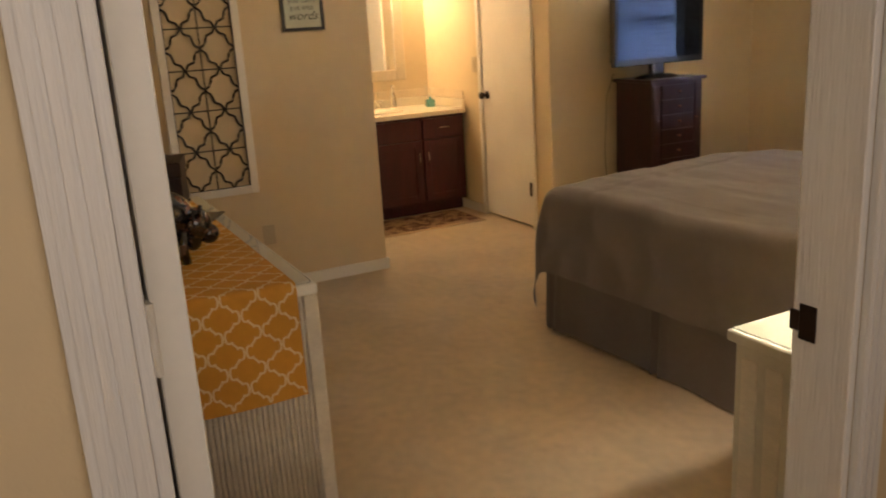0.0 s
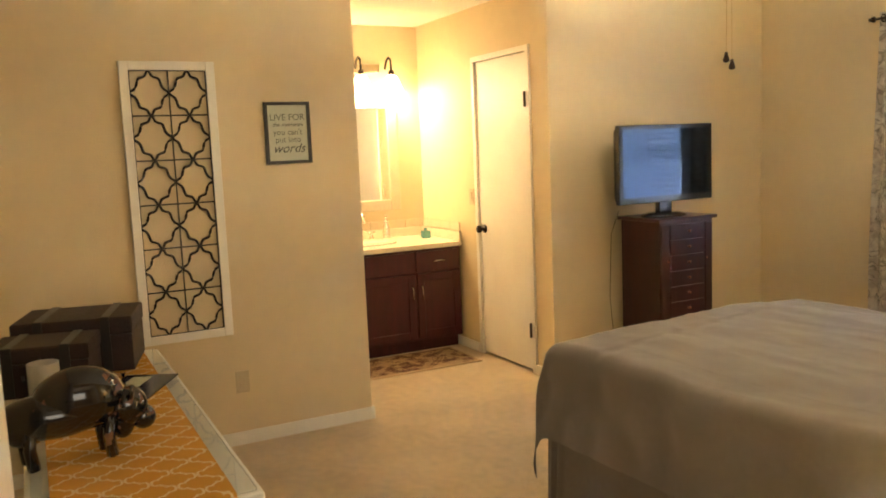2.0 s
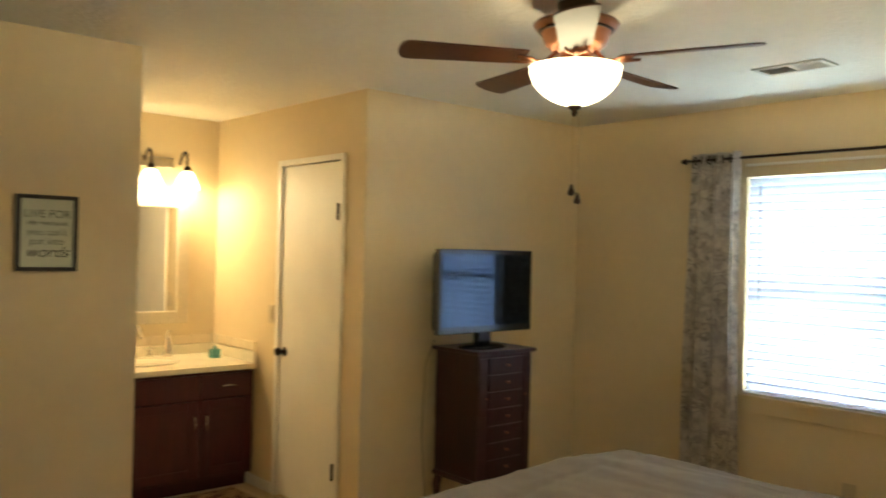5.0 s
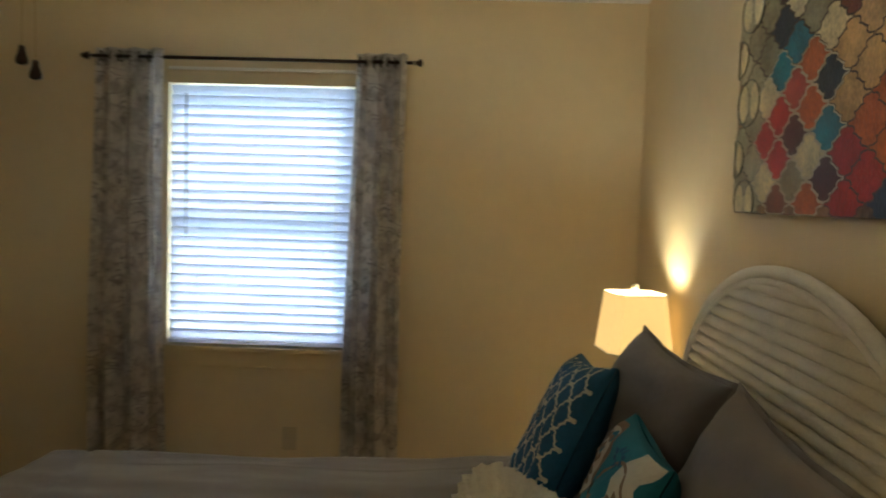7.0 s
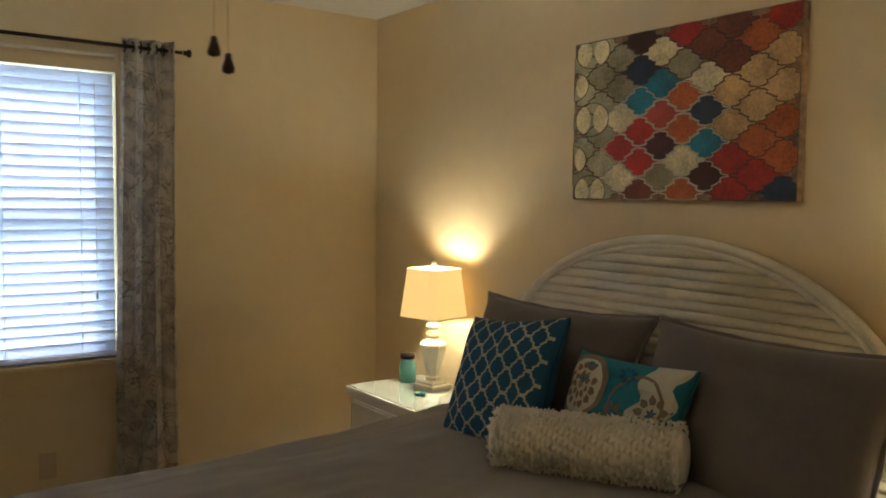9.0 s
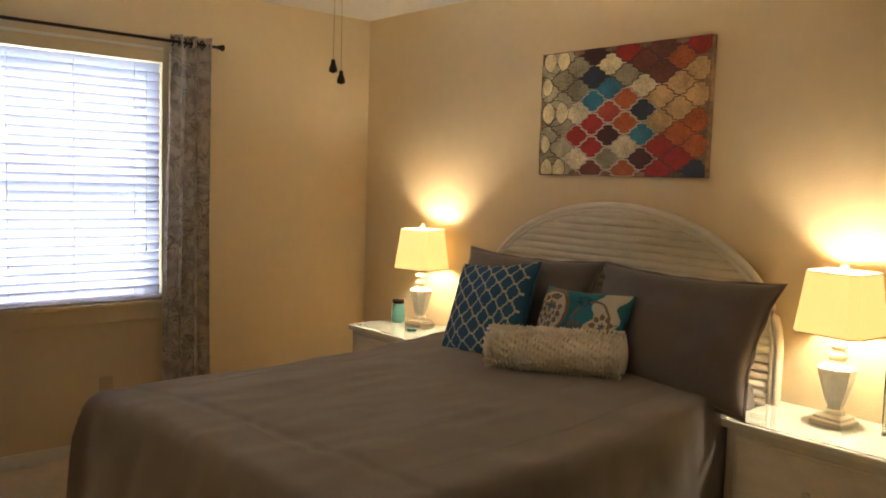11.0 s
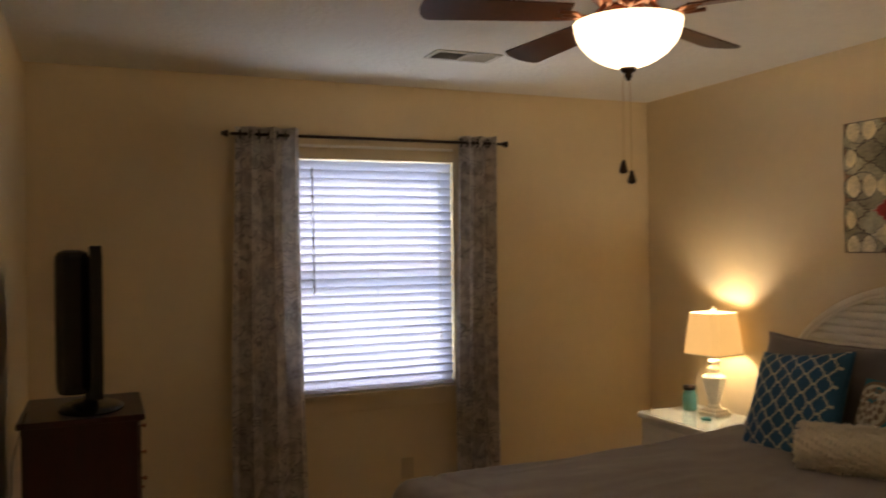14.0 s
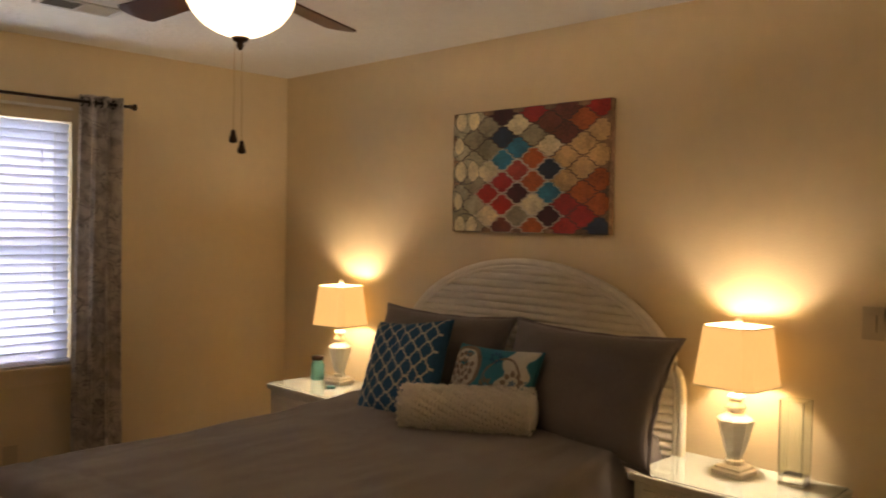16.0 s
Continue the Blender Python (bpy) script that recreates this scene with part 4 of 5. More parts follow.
def table_lamp(at, rz=0):
    l = thing("table_lamp", at, "white glazed urn lamp with a cream square-tapered shade, lit", "lamp", "bedside lamps", rz)

    b = B()
    q = math.sqrt(2)
    lathe(b, [(0, 0), (0.058 * q, 0), (0.058 * q, 0.014), (0.050 * q, 0.02), (0.050 * q, 0.028), (0.038 * q, 0.036), (0, 0.036)], 4, sides=4)
    part("base", b, M_ceramic, l, "stepped square foot")
    b = B()
    lathe(b, [(0, 0.036), (0.036, 0.036), (0.034, 0.05), (0.027, 0.056), (0.028, 0.066), (0.038, 0.09), (0.052, 0.14), (0.064, 0.188), (0.066, 0.20), (0.060, 0.208), (0.034, 0.222), (0.026, 0.228), (0, 0.228)], 8, sides=8)
    part("body", b, M_ceramic, l, "faceted tapering urn body")
    b = B()
    lathe(b, [(0, 0.2285), (0.026, 0.2285), (0.031, 0.236), (0.036, 0.245), (0.034, 0.253), (0.024, 0.262), (0.024, 0.270), (0.031, 0.276), (0.033, 0.284), (0.026, 0.293), (0.012, 0.297), (0, 0.297)], 24)
    part("neck", b, M_ceramic, l, "ringed neck", True)
    b = B()
    lathe(b, [(0.006, 0.29), (0.006, 0.32), (0.014, 0.325), (0.014, 0.36), (0.006, 0.365), (0.0, 0.365)], 10)
    tube(b, [(0, 0.04, 0.33), (0, 0.05, 0.44), (0, 0, 0.55), (0, -0.05, 0.44), (0, -0.04, 0.33)], 0.002, 5, True)
    part("harp", b, M_brass, l, "brass socket and harp", True)
    b = B()
    lathe(b, [(0, 0.55), (0.012, 0.55), (0.015, 0.562), (0.011, 0.576), (0, 0.58)], 12)
    part("finial", b, M_ceramic, l, "white finial", True)
    # shade: square with cut corners, wider at the foot
    b = B()
    rings = []
    for z, r, off in ((0.325, 0.123, 0), (0.325, 0.121, 0), (0.545, 0.096, 0), (0.545, 0.098, 0)):
        c = 0.26 * r
        pts = [(r, -r + c), (r, r - c), (r - c, r), (-r + c, r), (-r, r - c), (-r, -r + c), (-r + c, -r), (r - c, -r)]
        rings.append([b.verts.new((x, y, z)) for x, y in pts])
    for k in range(4):
        a, c = rings[k], rings[(k + 1) % 4]
        for i in range(8):
            b.faces.new((a[i], a[(i + 1) % 8], c[(i + 1) % 8], c[i]))
    part("shade", b, M_shade, l, "cream linen shade, lit from inside")
    for z, r in ((0.327, 0.124), (0.543, 0.0985)):
        b = B()
        c = 0.26 * r
        tube(b, [(r, -r + c, z), (r, r - c, z), (r - c, r, z), (-r + c, r, z), (-r, r - c, z), (-r, -r + c, z), (-r + c, -r, z), (r - c, -r, z)], 0.0022, 5, True)
        part("shade_trim", b, M_cream, l)
    return l


NT = 0.638
n1 = night_table((3.035, -0.815, 0), "whitewashed wicker night table with two drawers and a glass top")
n2 = copy_thing(n1, pose(3.09, -3.085, 0))
l1 = table_lamp((3.335, -0.755, NT), 8)
l2 = copy_thing(l1, pose(3.35, -3.045, NT, 0, 0, -6))


def jar():
    j = thing("mason_jar", (3.30, -0.60, NT), "aqua glass mason jar with a dark metal lid", "jar")
    b = B()
    lathe(b, [(0, 0), (0.036, 0), (0.040, 0.008), (0.040, 0.085), (0.032, 0.10), (0.032, 0.112), (0, 0.112)], 20)
    part("glass_body", b, M_teaglass, j, "", True)
    b = B()
    lathe(b, [(0, 0.112), (0.036, 0.112), (0.036, 0.135), (0, 0.136)], 20)
    part("lid", b, M_blackish, j, "dark metal lid", True)
    s = thing("glass_stones", (3.20, -0.85, NT), "small heap of aqua glass stones", "ornament")
    for k in range(5):
        b = B()
        lathe(b, [(0, 0), (0.012, 0.003), (0.013, 0.008), (0.006, 0.013), (0, 0.014)], 9, (0.014 * math.cos(k * 2.4), 0.02 * math.sin(k * 2.4), 0.0))
        part("glass_stone", b, M_teaglass, s, "", True)
    v = thing("glass_vase", (3.38, -3.25, NT), "tall empty square clear glass vase", "vase")
    b = B()
    lathe(b, [(0, 0), (0.058, 0), (0.060, 0.30), (0.055, 0.30), (0.053, 0.035), (0.0, 0.03)], 4, sides=4)
    part("vase_body", b, M_glass, v)


jar()


# ---- painting ----
def painting():
    p = thing("canvas_painting", (EX - 0.003, -1.960, 1.500), "colourful quatrefoil mosaic canvas in red, teal, orange and cream", "painting")
    W, H = 0.920, 0.587
    base = material("painting_ground", (0.22, 0.13, 0.07), 0.6, vary=0.8, scale=4, bump=0.2, bump_scale=100)
    b = B()
    box(b, -0.036, 0, -W / 2, W / 2, 0, H, 0.003)
    part("canvas", b, base, p, "wrapped canvas with mottled orange ground")
    cols = {
        "c": (0.66, 0.58, 0.36), "g": (0.26, 0.235, 0.15), "k": (0.36, 0.05, 0.03), "n": (0.008, 0.022, 0.05), "t": (0.012, 0.15, 0.24), "r": (0.33, 0.016, 0.012),
        "d": (0.045, 0.005, 0.008), "o": (0.42, 0.10, 0.022), "y": (0.52, 0.33, 0.14), "b": (0.15, 0.04, 0.025), "s": (0.38, 0.35, 0.23)}
    mats = {k: material("paint_" + k, v, 0.55, vary=0.4, scale=11, bump=0.3, bump_scale=120) for k, v in cols.items()}
    columns = ["ssgsgs", "sgsgs", "ggcrc", "dntrrb", "ctkdg", "rgooco", "bcntd", "bbyyrr", "oyyor", "ryyoon"]
    nc, nr = 10, 11
    du, dv = W / nc, H / nr
    outline = []
    for sx, sy, rev in ((1, 1, 0), (1, -1, 1), (-1, -1, 0), (-1, 1, 1)):
        q = [(sx * x, sy * y) for x, y in QUARTER]
        if rev:
            q = q[::-1]
        outline += q[:-1]
    lines = material("painting_silver_lines", (0.55, 0.50, 0.38), 0.4, metal=0.3)
    dark_lines = material("painting_dark_lines", (0.05, 0.025, 0.02), 0.5)
    lb, db = B(), B()
    for j in range(nr):
        for i in range(nc):
            if (i + j) % 2 == 0:
                continue
            cy, cz = -W / 2 + (i + 0.5) * du, H - (j + 0.5) * dv
            pts = []
            for x, y in outline:
                yy = max(-W / 2 + 0.002, min(W / 2 - 0.002, cy + x * du * 0.97))
                zz = max(0.002, min(H - 0.002, cz + y * dv * 0.97))
                pts.append((-0.0375, -yy, zz))
            b = B()
            b.faces.new([b.verts.new(q) for q in pts])
            part("painted_tile", b, mats[columns[i][min(j // 2, len(columns[i]) - 1)]], p)
            n = len(pts)
            for k in range(n):
                a, c = Vector(pts[k]), Vector(pts[(k + 1) % n])
                if (a - c).length < 1e-4:
                    continue
                pale = 1 < i < 7 and j > 3
                w = Vector((0, *(Vector((a.y - c.y, a.z - c.z)).orthogonal().normalized() * (0.0024 if pale else 0.0014 if i < 8 else 0.0009))))
                ob = lb if pale else db
                ob.faces.new([ob.verts.new(q + Vector((-0.001, 0, 0))) for q in (a + w, c + w, c - w, a - w)])
    tagged(part("outline_print", db, dark_lines, p, "dark painted tile outlines"), kind="stuff")
    tagged(part("outline_print", lb, lines, p, "silver tile outlines"), kind="stuff")
    lb = B()
    for ry, cz, ra, rc in ((0.095, 0.545, 0.083, 0.058), (0.005, 0.425, 0.070, 0.052), (0.095, 0.298, 0.083, 0.062), (0.005, 0.150, 0.066, 0.052), (0.090, 0.030, 0.078, 0.060)):
        a = [(-0.0398, W / 2 - ry + ra * math.cos(q), cz + rc * math.sin(q)) for q in [2 * math.pi * k / 36 for k in range(36)]]
        a = [(x, min(y, W / 2 - 0.003), max(0.003, min(H - 0.003, z))) for x, y, z in a]
        tube(lb, a, 0.0017, 4, True)
        for side in (-1, 1):
            e = [(-0.0388, min(W / 2 - 0.003, W / 2 - ry + side * ra * 0.52 + ra * 0.44 * math.cos(q)), max(0.003, min(H - 0.003, cz + rc * 0.80 * math.sin(q)))) for q in [2 * math.pi * k / 24 for k in range(24)]]
            if len({v[1] for v in e}) > 6:
                fb = B()
                fb.faces.new([fb.verts.new(v) for v in e])
                part("oval_print", fb, mats["c"], p, "pale oval fill")
    part("ring_print", lb, M_black, p, "dark painted rings")


painting()


# ---- ceiling fan and vent ----
def fan():
    f = thing("ceiling_fan", (1.787, -2.196, CH), "antique copper ceiling fan with five walnut blades and lit bowl", "ceiling fan")
    b = B()
    lathe(b, [(0, 0), (0.07, -0.001), (0.068, -0.02), (0.04, -0.045), (0.018, -0.05), (0.014, -0.055), (0.014, -0.085), (0, -0.085)], 28)
    part("canopy", b, M_blackish, f, "", True)
    b = B()
    lathe(b, [(0, -0.058), (0.08, -0.060), (0.140, -0.068), (0.150, -0.078), (0.142, -0.092), (0.125, -0.102), (0.105, -0.15), (0.080, -0.172), (0.0, -0.178)], 36)
    part("motor_housing", b, M_copper, f, "antique copper motor housing", True)
    for k in range(3):
        b = B()
        lathe(b, [(0.143 - 0.009 * k, -0.074 - 0.012 * k), (0.151 - 0.009 * k, -0.078 - 0.012 * k), (0.143 - 0.009 * k, -0.083 - 0.012 * k)], 36)
        part("ring", b, M_blackish, f, "", True)
    b = B()
    lathe(b, [(0, -0.178), (0.05, -0.178), (0.06, -0.20), (0.065, -0.215), (0.085, -0.225), (0.085, -0.231), (0, -0.232)], 30)
    part("light_fitter", b, M_copper, f, "", True)
    b = B()
    lathe(b, [(0.162, -0.228), *[(0.160 * math.cos(math.pi / 2 * q / 12) ** 1.15, -0.232 - 0.132 * math.sin(math.pi / 2 * q / 12)) for q in range(12)], (0.0, -0.364)], 36)
    lathe(b, [(0.158, -0.2285), *[(0.155 * math.cos(math.pi / 2 * q / 12) ** 1.15, -0.232 - 0.127 * math.sin(math.pi / 2 * q / 12)) for q in range(12)], (0.0, -0.359)], 36)
    bowl = part("bowl", b, M_bowl, f, "frosted amber-white glass bowl, lit", True)
    bowl.visible_shadow = False
    b = B()
    lathe(b, [(0, -0.360), (0.026, -0.362), (0.022, -0.372), (0.010, -0.378), (0.012, -0.386), (0.006, -0.398), (0, -0.40)], 14)
    part("finial", b, M_blackish, f, "", True)
    for k in range(5):
        a = radians(22 + 72 * k)
        m = Matrix.Rotation(a, 4, "Z")
        b = B()
        # iron arm, then blade with a slight pitch
        tube(b, [m @ Vector(q) for q in ((0.07, 0, -0.175), (0.11, 0, -0.215), (0.15, 0, -0.212), (0.20, 0, -0.208))], 0.008)
        for s in (-1, 1):
            tube(b, [m @ Vector(q) for q in ((0.14, 0, -0.212), (0.17, s * 0.03, -0.211), (0.22, s * 0.035, -0.209))], 0.006)
        part("blade_arm", b, M_copper, f, "scrolled copper blade arm", True)
        b = B()
        rim = []
        for q in range(13):
            u = q / 12
            rim.append((0.18 + 0.41 * u, 0.052 + 0.016 * u))
        tip = [(0.59 + 0.035 * math.sin(q), 0.068 * math.cos(q)) for q in [math.pi * k2 / 10 for k2 in range(1, 10)]]
        outline = rim + tip + [(x, -y) for x, y in rim[::-1]]
        tilt = Matrix.Rotation(radians(11), 4, "X")
        top = [b.verts.new(m @ (Matrix.Translation((0, 0, -0.200)) @ tilt @ Vector((x, y, 0.003)))) for x, y in outline]
        bot = [b.verts.new(m @ (Matrix.Translation((0, 0, -0.200)) @ tilt @ Vector((x, y, -0.003)))) for x, y in outline]
        b.faces.new(top), b.faces.new(bot)
        for q in range(len(outline)):
            w = (q + 1) % len(outline)
            b.faces.new((top[q], top[w], bot[w], bot[q]))
        part("blade", b, M_blade, f, "dark walnut blade")
    for dx, dz in ((-0.012, 0.265), (0.012, 0.295)):
        b = B()
        tube(b, [(dx, 0.01, -0.37), (dx * 1.2, 0.01, -0.37 - dz)], 0.0009, 5)
        ch = part("pull_chain", b, M_brass, f, "fine brass pull chain")
        b = B()
        lathe(b, [(0, 0), (0.006, -0.002), (0.007, -0.012), (0.013, -0.03), (0.012, -0.038), (0.0, -0.042)], 12, (dx * 1.2, 0.01, -0.37 - dz))
        part("fob", b, M_blackish, ch, "dark wooden fob", True)
    v = thing("ceiling_vent", (1.885, -0.77, CH), "white louvred ceiling vent", "vent")
    b = B()
    x, y = 0.165, 0.085
    box(b, -x, x, -y, -y + 0.022, -0.008, -0.001, 0.002, 1), box(b, -x, x, y - 0.022, y, -0.008, -0.001, 0.002, 1)
    box(b, -x, -x + 0.022, -y + 0.022, y - 0.022, -0.008, -0.001), box(b, x - 0.022, x, -y + 0.022, y - 0.022, -0.008, -0.001), box(b, -0.006, 0.006, -y + 0.022, y - 0.022, -0.007, -0.001)
    part("frame", b, M_vent, v)
    # near-black sheet stands in for the shaded duct above the slats
    b = B()
    box(b, -x + 0.02, x - 0.02, -y + 0.02, y - 0.02, -0.0015, -0.0008)
    part("shade_backing", b, M_dark, v)
    for s in (-1, 1):
        for k in range(5):
            b = B()
            yy = -y + 0.032 + k * 0.0255
            q = 0.008
            pts = [(s * 0.008, yy - q * s * 0.6, -0.002), (s * 0.142, yy - q * s * 0.6, -0.002), (s * 0.142, yy + q * s * 0.6, -0.009), (s * 0.008, yy + q * s * 0.6, -0.009)]
            lo = [b.verts.new(p) for p in pts]
            hi = [b.verts.new((p[0], p[1] + 0.0015, p[2])) for p in pts]
            b.faces.new(lo), b.faces.new(hi)
            for i in range(4):
                b.faces.new((lo[i], lo[(i + 1) % 4], hi[(i + 1) % 4], hi[i]))
            part("slat", b, M_vent, v)


fan()


# ---- jewellery chest and television ----
def chest():
    c = thing("jewelry_armoire", (0.255, -1.115, 0), "tall narrow dark cherry jewellery chest on cabriole legs with small knobs", "chest")
    W, D, z0, z1 = 0.42, 0.35, 0.30, 0.990
    b = B()
    box(b, -D / 2, D / 2, -W / 2, W / 2, z0, z1, 0.004)
    body = part("body", b, M_cherry, c)
    b = B()
    box(b, -D / 2 - 0.012, D / 2 + 0.022, -W / 2 - 0.025, W / 2 + 0.025, z1 + 0.001, z1 + 0.022, 0.008, 3)
    part("lid", b, M_cherry, c, "moulded lid")
    b = B()
    box(b, -D / 2 - 0.006, D / 2 + 0.012, -W / 2 - 0.012, W / 2 + 0.012, z0 - 0.03, z0 - 0.001, 0.008, 3)
    part("base_moulding", b, M_cherry, c)
    for sx in (-1, 1):
        for sy in (-1, 1):
            b = B()
            x, y = sx * (D / 2 - 0.02), sy * (W / 2 - 0.02)
            prof = [(0.026, 0.268, 0), (0.024, 0.21, 0.010), (0.018, 0.13, 0.006), (0.012, 0.05, -0.004), (0.013, 0.02, 0.006), (0.018, 0.0, 0.016)]
            rings = []
            for r, z, o in prof:
                rings.append([b.verts.new((x + sx * o + r * math.cos(a), y + sy * o + r * math.sin(a), z)) for a in [2 * math.pi * k / 10 for k in range(10)]])
            for p, q in zip(rings, rings[1:]):
                for k in range(10):
                    b.faces.new((p[k], p[(k + 1) % 10], q[(k + 1) % 10], q[k]))
            b.faces.new(rings[0]), b.faces.new(rings[-1])
            part("leg", b, M_cherry, c, "cabriole leg", True)
    n = 7
    hh = (z1 - z0 - 0.03) / n
    for k in range(n):
        z = z0 + 0.015 + k * hh
        b = B()
        box(b, D / 2 + 0.001, D / 2 + 0.012, -0.135, 0.135, z + 0.004, z + hh - 0.004, 0.003)
        dr = part("drawer", b, M_cherry, c)
        b = B()
        lathe(b, [(0, 0), (0.004, 0), (0.004, 0.01), (0.009, 0.016), (0.006, 0.023), (0, 0.024)], 10, (D / 2 + 0.012, 0, z + hh / 2), "x")
        part("knob", b, M_copper, dr, "small brass knob", True)
    for s in (-1, 1):
        b = B()
        box(b, D / 2 + 0.001, D / 2 + 0.008, s * 0.175 - 0.028, s * 0.175 + 0.028, z0 + 0.02, z1 - 0.02, 0.003)
        dp = part("side_door", b, M_cherry, c)
        b = B()
        lathe(b, [(0, 0), (0.003, 0), (0.0055, 0.010), (0, 0.014)], 8, (D / 2 + 0.008, s * 0.155, 0.75), "x")
        part("knob", b, M_copper, dp)
    t = thing("television", (0.285, -1.162, 1.013), "black flat television on its stand, screen off", "television", rz=TV_TURN)
    w, h = 0.75, 0.47
    b = B()
    lathe(b, [(0, 0), (0.14, 0), (0.14, 0.008), (0.10, 0.02), (0.03, 0.028), (0, 0.028)], 30, squash=(0.75, 1.15)), box(b, -0.02, 0.02, -0.05, 0.05, 0.02, 0.10, 0.005)
    part("stand", b, M_tvblack, t, "glossy oval stand", True)
    b = B()
    box(b, 0.0, 0.035, -w / 2, w / 2, 0.088, 0.088 + h, 0.008, 3), box(b, -0.10, 0.0, -w / 2 + 0.06, w / 2 - 0.06, 0.094, 0.088 + h - 0.012, 0.045, 4)
    part("cabinet", b, M_tvblack, t, "glossy black cabinet")
    b = B()
    box(b, 0.035, 0.0365, -w / 2 + 0.028, w / 2 - 0.028, 0.088 + 0.040, 0.088 + h - 0.026, 0.0)
    part("screen", b, M_screen, t, "dark reflective screen")
    b = B()
    tube(b, [(0.10, -1.36, 1.05), (0.06, -1.39, 0.9), (0.05, -1.40, 0.5), (0.07, -1.38, 0.15), (0.03, -1.36, 0.02)], 0.0016, 6)
    cab = part("power_cord", b, M_tvblack, None, "", True)
    tagged(cab, "black power cord hanging behind the chest", "cable")


chest()


# ---- dresser and what stands on it ----
def dresser():
    x0, x1, y1, h = 0.93, 2.47, -4.258, 0.775
    dep = 0.46
    d = thing("dresser", ((x0 + x1) / 2, y1 - dep / 2, 0), "white painted wicker dresser with a glass top", "dresser")
    L = x1 - x0
    b = B()
    box(b, -L / 2 + 0.02, L / 2 - 0.02, -dep / 2 + 0.02, dep / 2 - 0.02, 0.05, h - 0.04, 0.003)
    part("body", b, M_wicker, d)
    b = B()
    box(b, -L / 2, L / 2, -dep / 2, dep / 2, h - 0.039, h - 0.008, 0.009, 3)
    part("top", b, M_trim, d, "white moulded top")
    b = B()
    box(b, -L / 2 + 0.012, L / 2 - 0.012, -dep / 2 + 0.012, dep / 2 - 0.012, h - 0.008, h - 0.002, 0.002, 1)
    g = part("glass_top", b, M_glass, d, "clear glass sheet")
    g.visible_shadow = False
    for sx in (-1, 1):
        for sy in (-1, 1):
            b = B()
            box(b, sx * (L / 2 - 0.022) - 0.021, sx * (L / 2 - 0.022) + 0.021, sy * (dep / 2 - 0.022) - 0.021, sy * (dep / 2 - 0.022) + 0.021, 0, h - 0.04, 0.010, 3)
            part("post", b, M_wicker, d, "wrapped corner post")
    n = 26
    for k in range(n):
        b = B()
        y = -dep / 2 + 0.048 + (dep - 0.096) * k / (n - 1)
        lathe(b, [(0, 0.07), (0.0068, 0.07), (0.0068, h - 0.06), (0, h - 0.06)], 7, (L / 2 - 0.017, y, 0))
        part("end_reed", b, M_wicker, d, "", True)
    for i in range(3):
        for j in range(3):
            b = B()
            xa = -L / 2 + 0.05 + i * (L - 0.1) / 3
            z = 0.07 + j * 0.22
            box(b, xa + 0.008, xa + (L - 0.1) / 3 - 0.008, dep / 2 - 0.019, dep / 2 - 0.006, z + 0.008, z + 0.212, 0.004)
            dr = part("drawer", b, M_wicker, d)
            b = B()
            lathe(b, [(0, 0), (0.008, 0), (0.014, 0.018), (0, 0.024)], 10, (xa + (L - 0.1) / 6, dep / 2 - 0.006, z + 0.11), "y")
            part("knob", b, M_trim, dr)
    # runner with its trellis
    cy = y1 - dep / 2 - 0.005
    r = thing("table_runner", (x1, cy, h), "mustard runner with a cream quatrefoil trellis, hanging over the dresser's end", "table runner")
    w, hang, top = 0.35, 0.31, L - 0.03
    b = B()
    nx, ny = 60, 6

    def drape(s, y, lift=0.0):
        """s runs from the hanging hem (0) up over the edge and along the top."""
        if s < hang:
            k = 1 - s / hang
            return Vector((0.006 + lift + 0.012 * k * math.sin(y * 14 + 1) * 0.5 + 0.008 * k, y, -(hang - s)))
        u = s - hang
        if u < 0.01:
            return Vector((0.006 + lift - u, y, 0.001 + lift + u * 0.3))
        return Vector((-u, y, 0.004 + lift))
    total = hang + top
    ss = [total * i / 110 for i in range(111)]
    g1 = [[b.verts.new(drape(s, -w / 2 + w * j / ny)) for j in range(ny + 1)] for s in ss]
    g2 = [[b.verts.new(drape(s, -w / 2 + w * j / ny, -0.0025)) for j in range(ny + 1)] for s in ss]
    for g in (g1, g2):
        for p, q in zip(g, g[1:]):
            for j in range(ny):
                b.faces.new((p[j], p[j + 1], q[j + 1], q[j]))
    part("runner_cloth", b, M_mustard, r, "", True)
    du = 0.049
    nu, nv = int(total / du) + 2, int(w / du) + 2
    b = B()
    ribbons(b, [[(x + 0.01, y - w / 2) for x, y in l] for l in trellis_lines(nu, nv, du, du)], 0.006, lambda s, y: drape(s, y, 0.0018), (0.002, -w / 2 + 0.003), (total - 0.003, w / 2 - 0.003))
    part("trellis_print", b, M_runnerline, r, "cream trellis lines")
    zt = h + 0.006
    # travel cases
    for nm, at, (a, c, e), rz, lab in (("storage_case", (1.085, -4.525, zt), (0.28, 0.37, 0.185), -14, "dark brown faux-leather storage trunk with straps"),
                                       ("storage_case", (1.335, -4.645, zt), (0.21, 0.29, 0.155), -14, "smaller dark brown faux-leather storage trunk with straps")):
        s = thing(nm, at, lab, "storage case", "storage trunks", rz)
        b = B()
        box(b, -a / 2, a / 2, -c / 2, c / 2, 0, e * 0.68, 0.008)
        part("box_body", b, M_case, s)
        b = B()
        box(b, -a / 2 - 0.003, a / 2 + 0.003, -c / 2 - 0.003, c / 2 + 0.003, e * 0.69, e, 0.010, 3)
        part("lid", b, M_case, s)
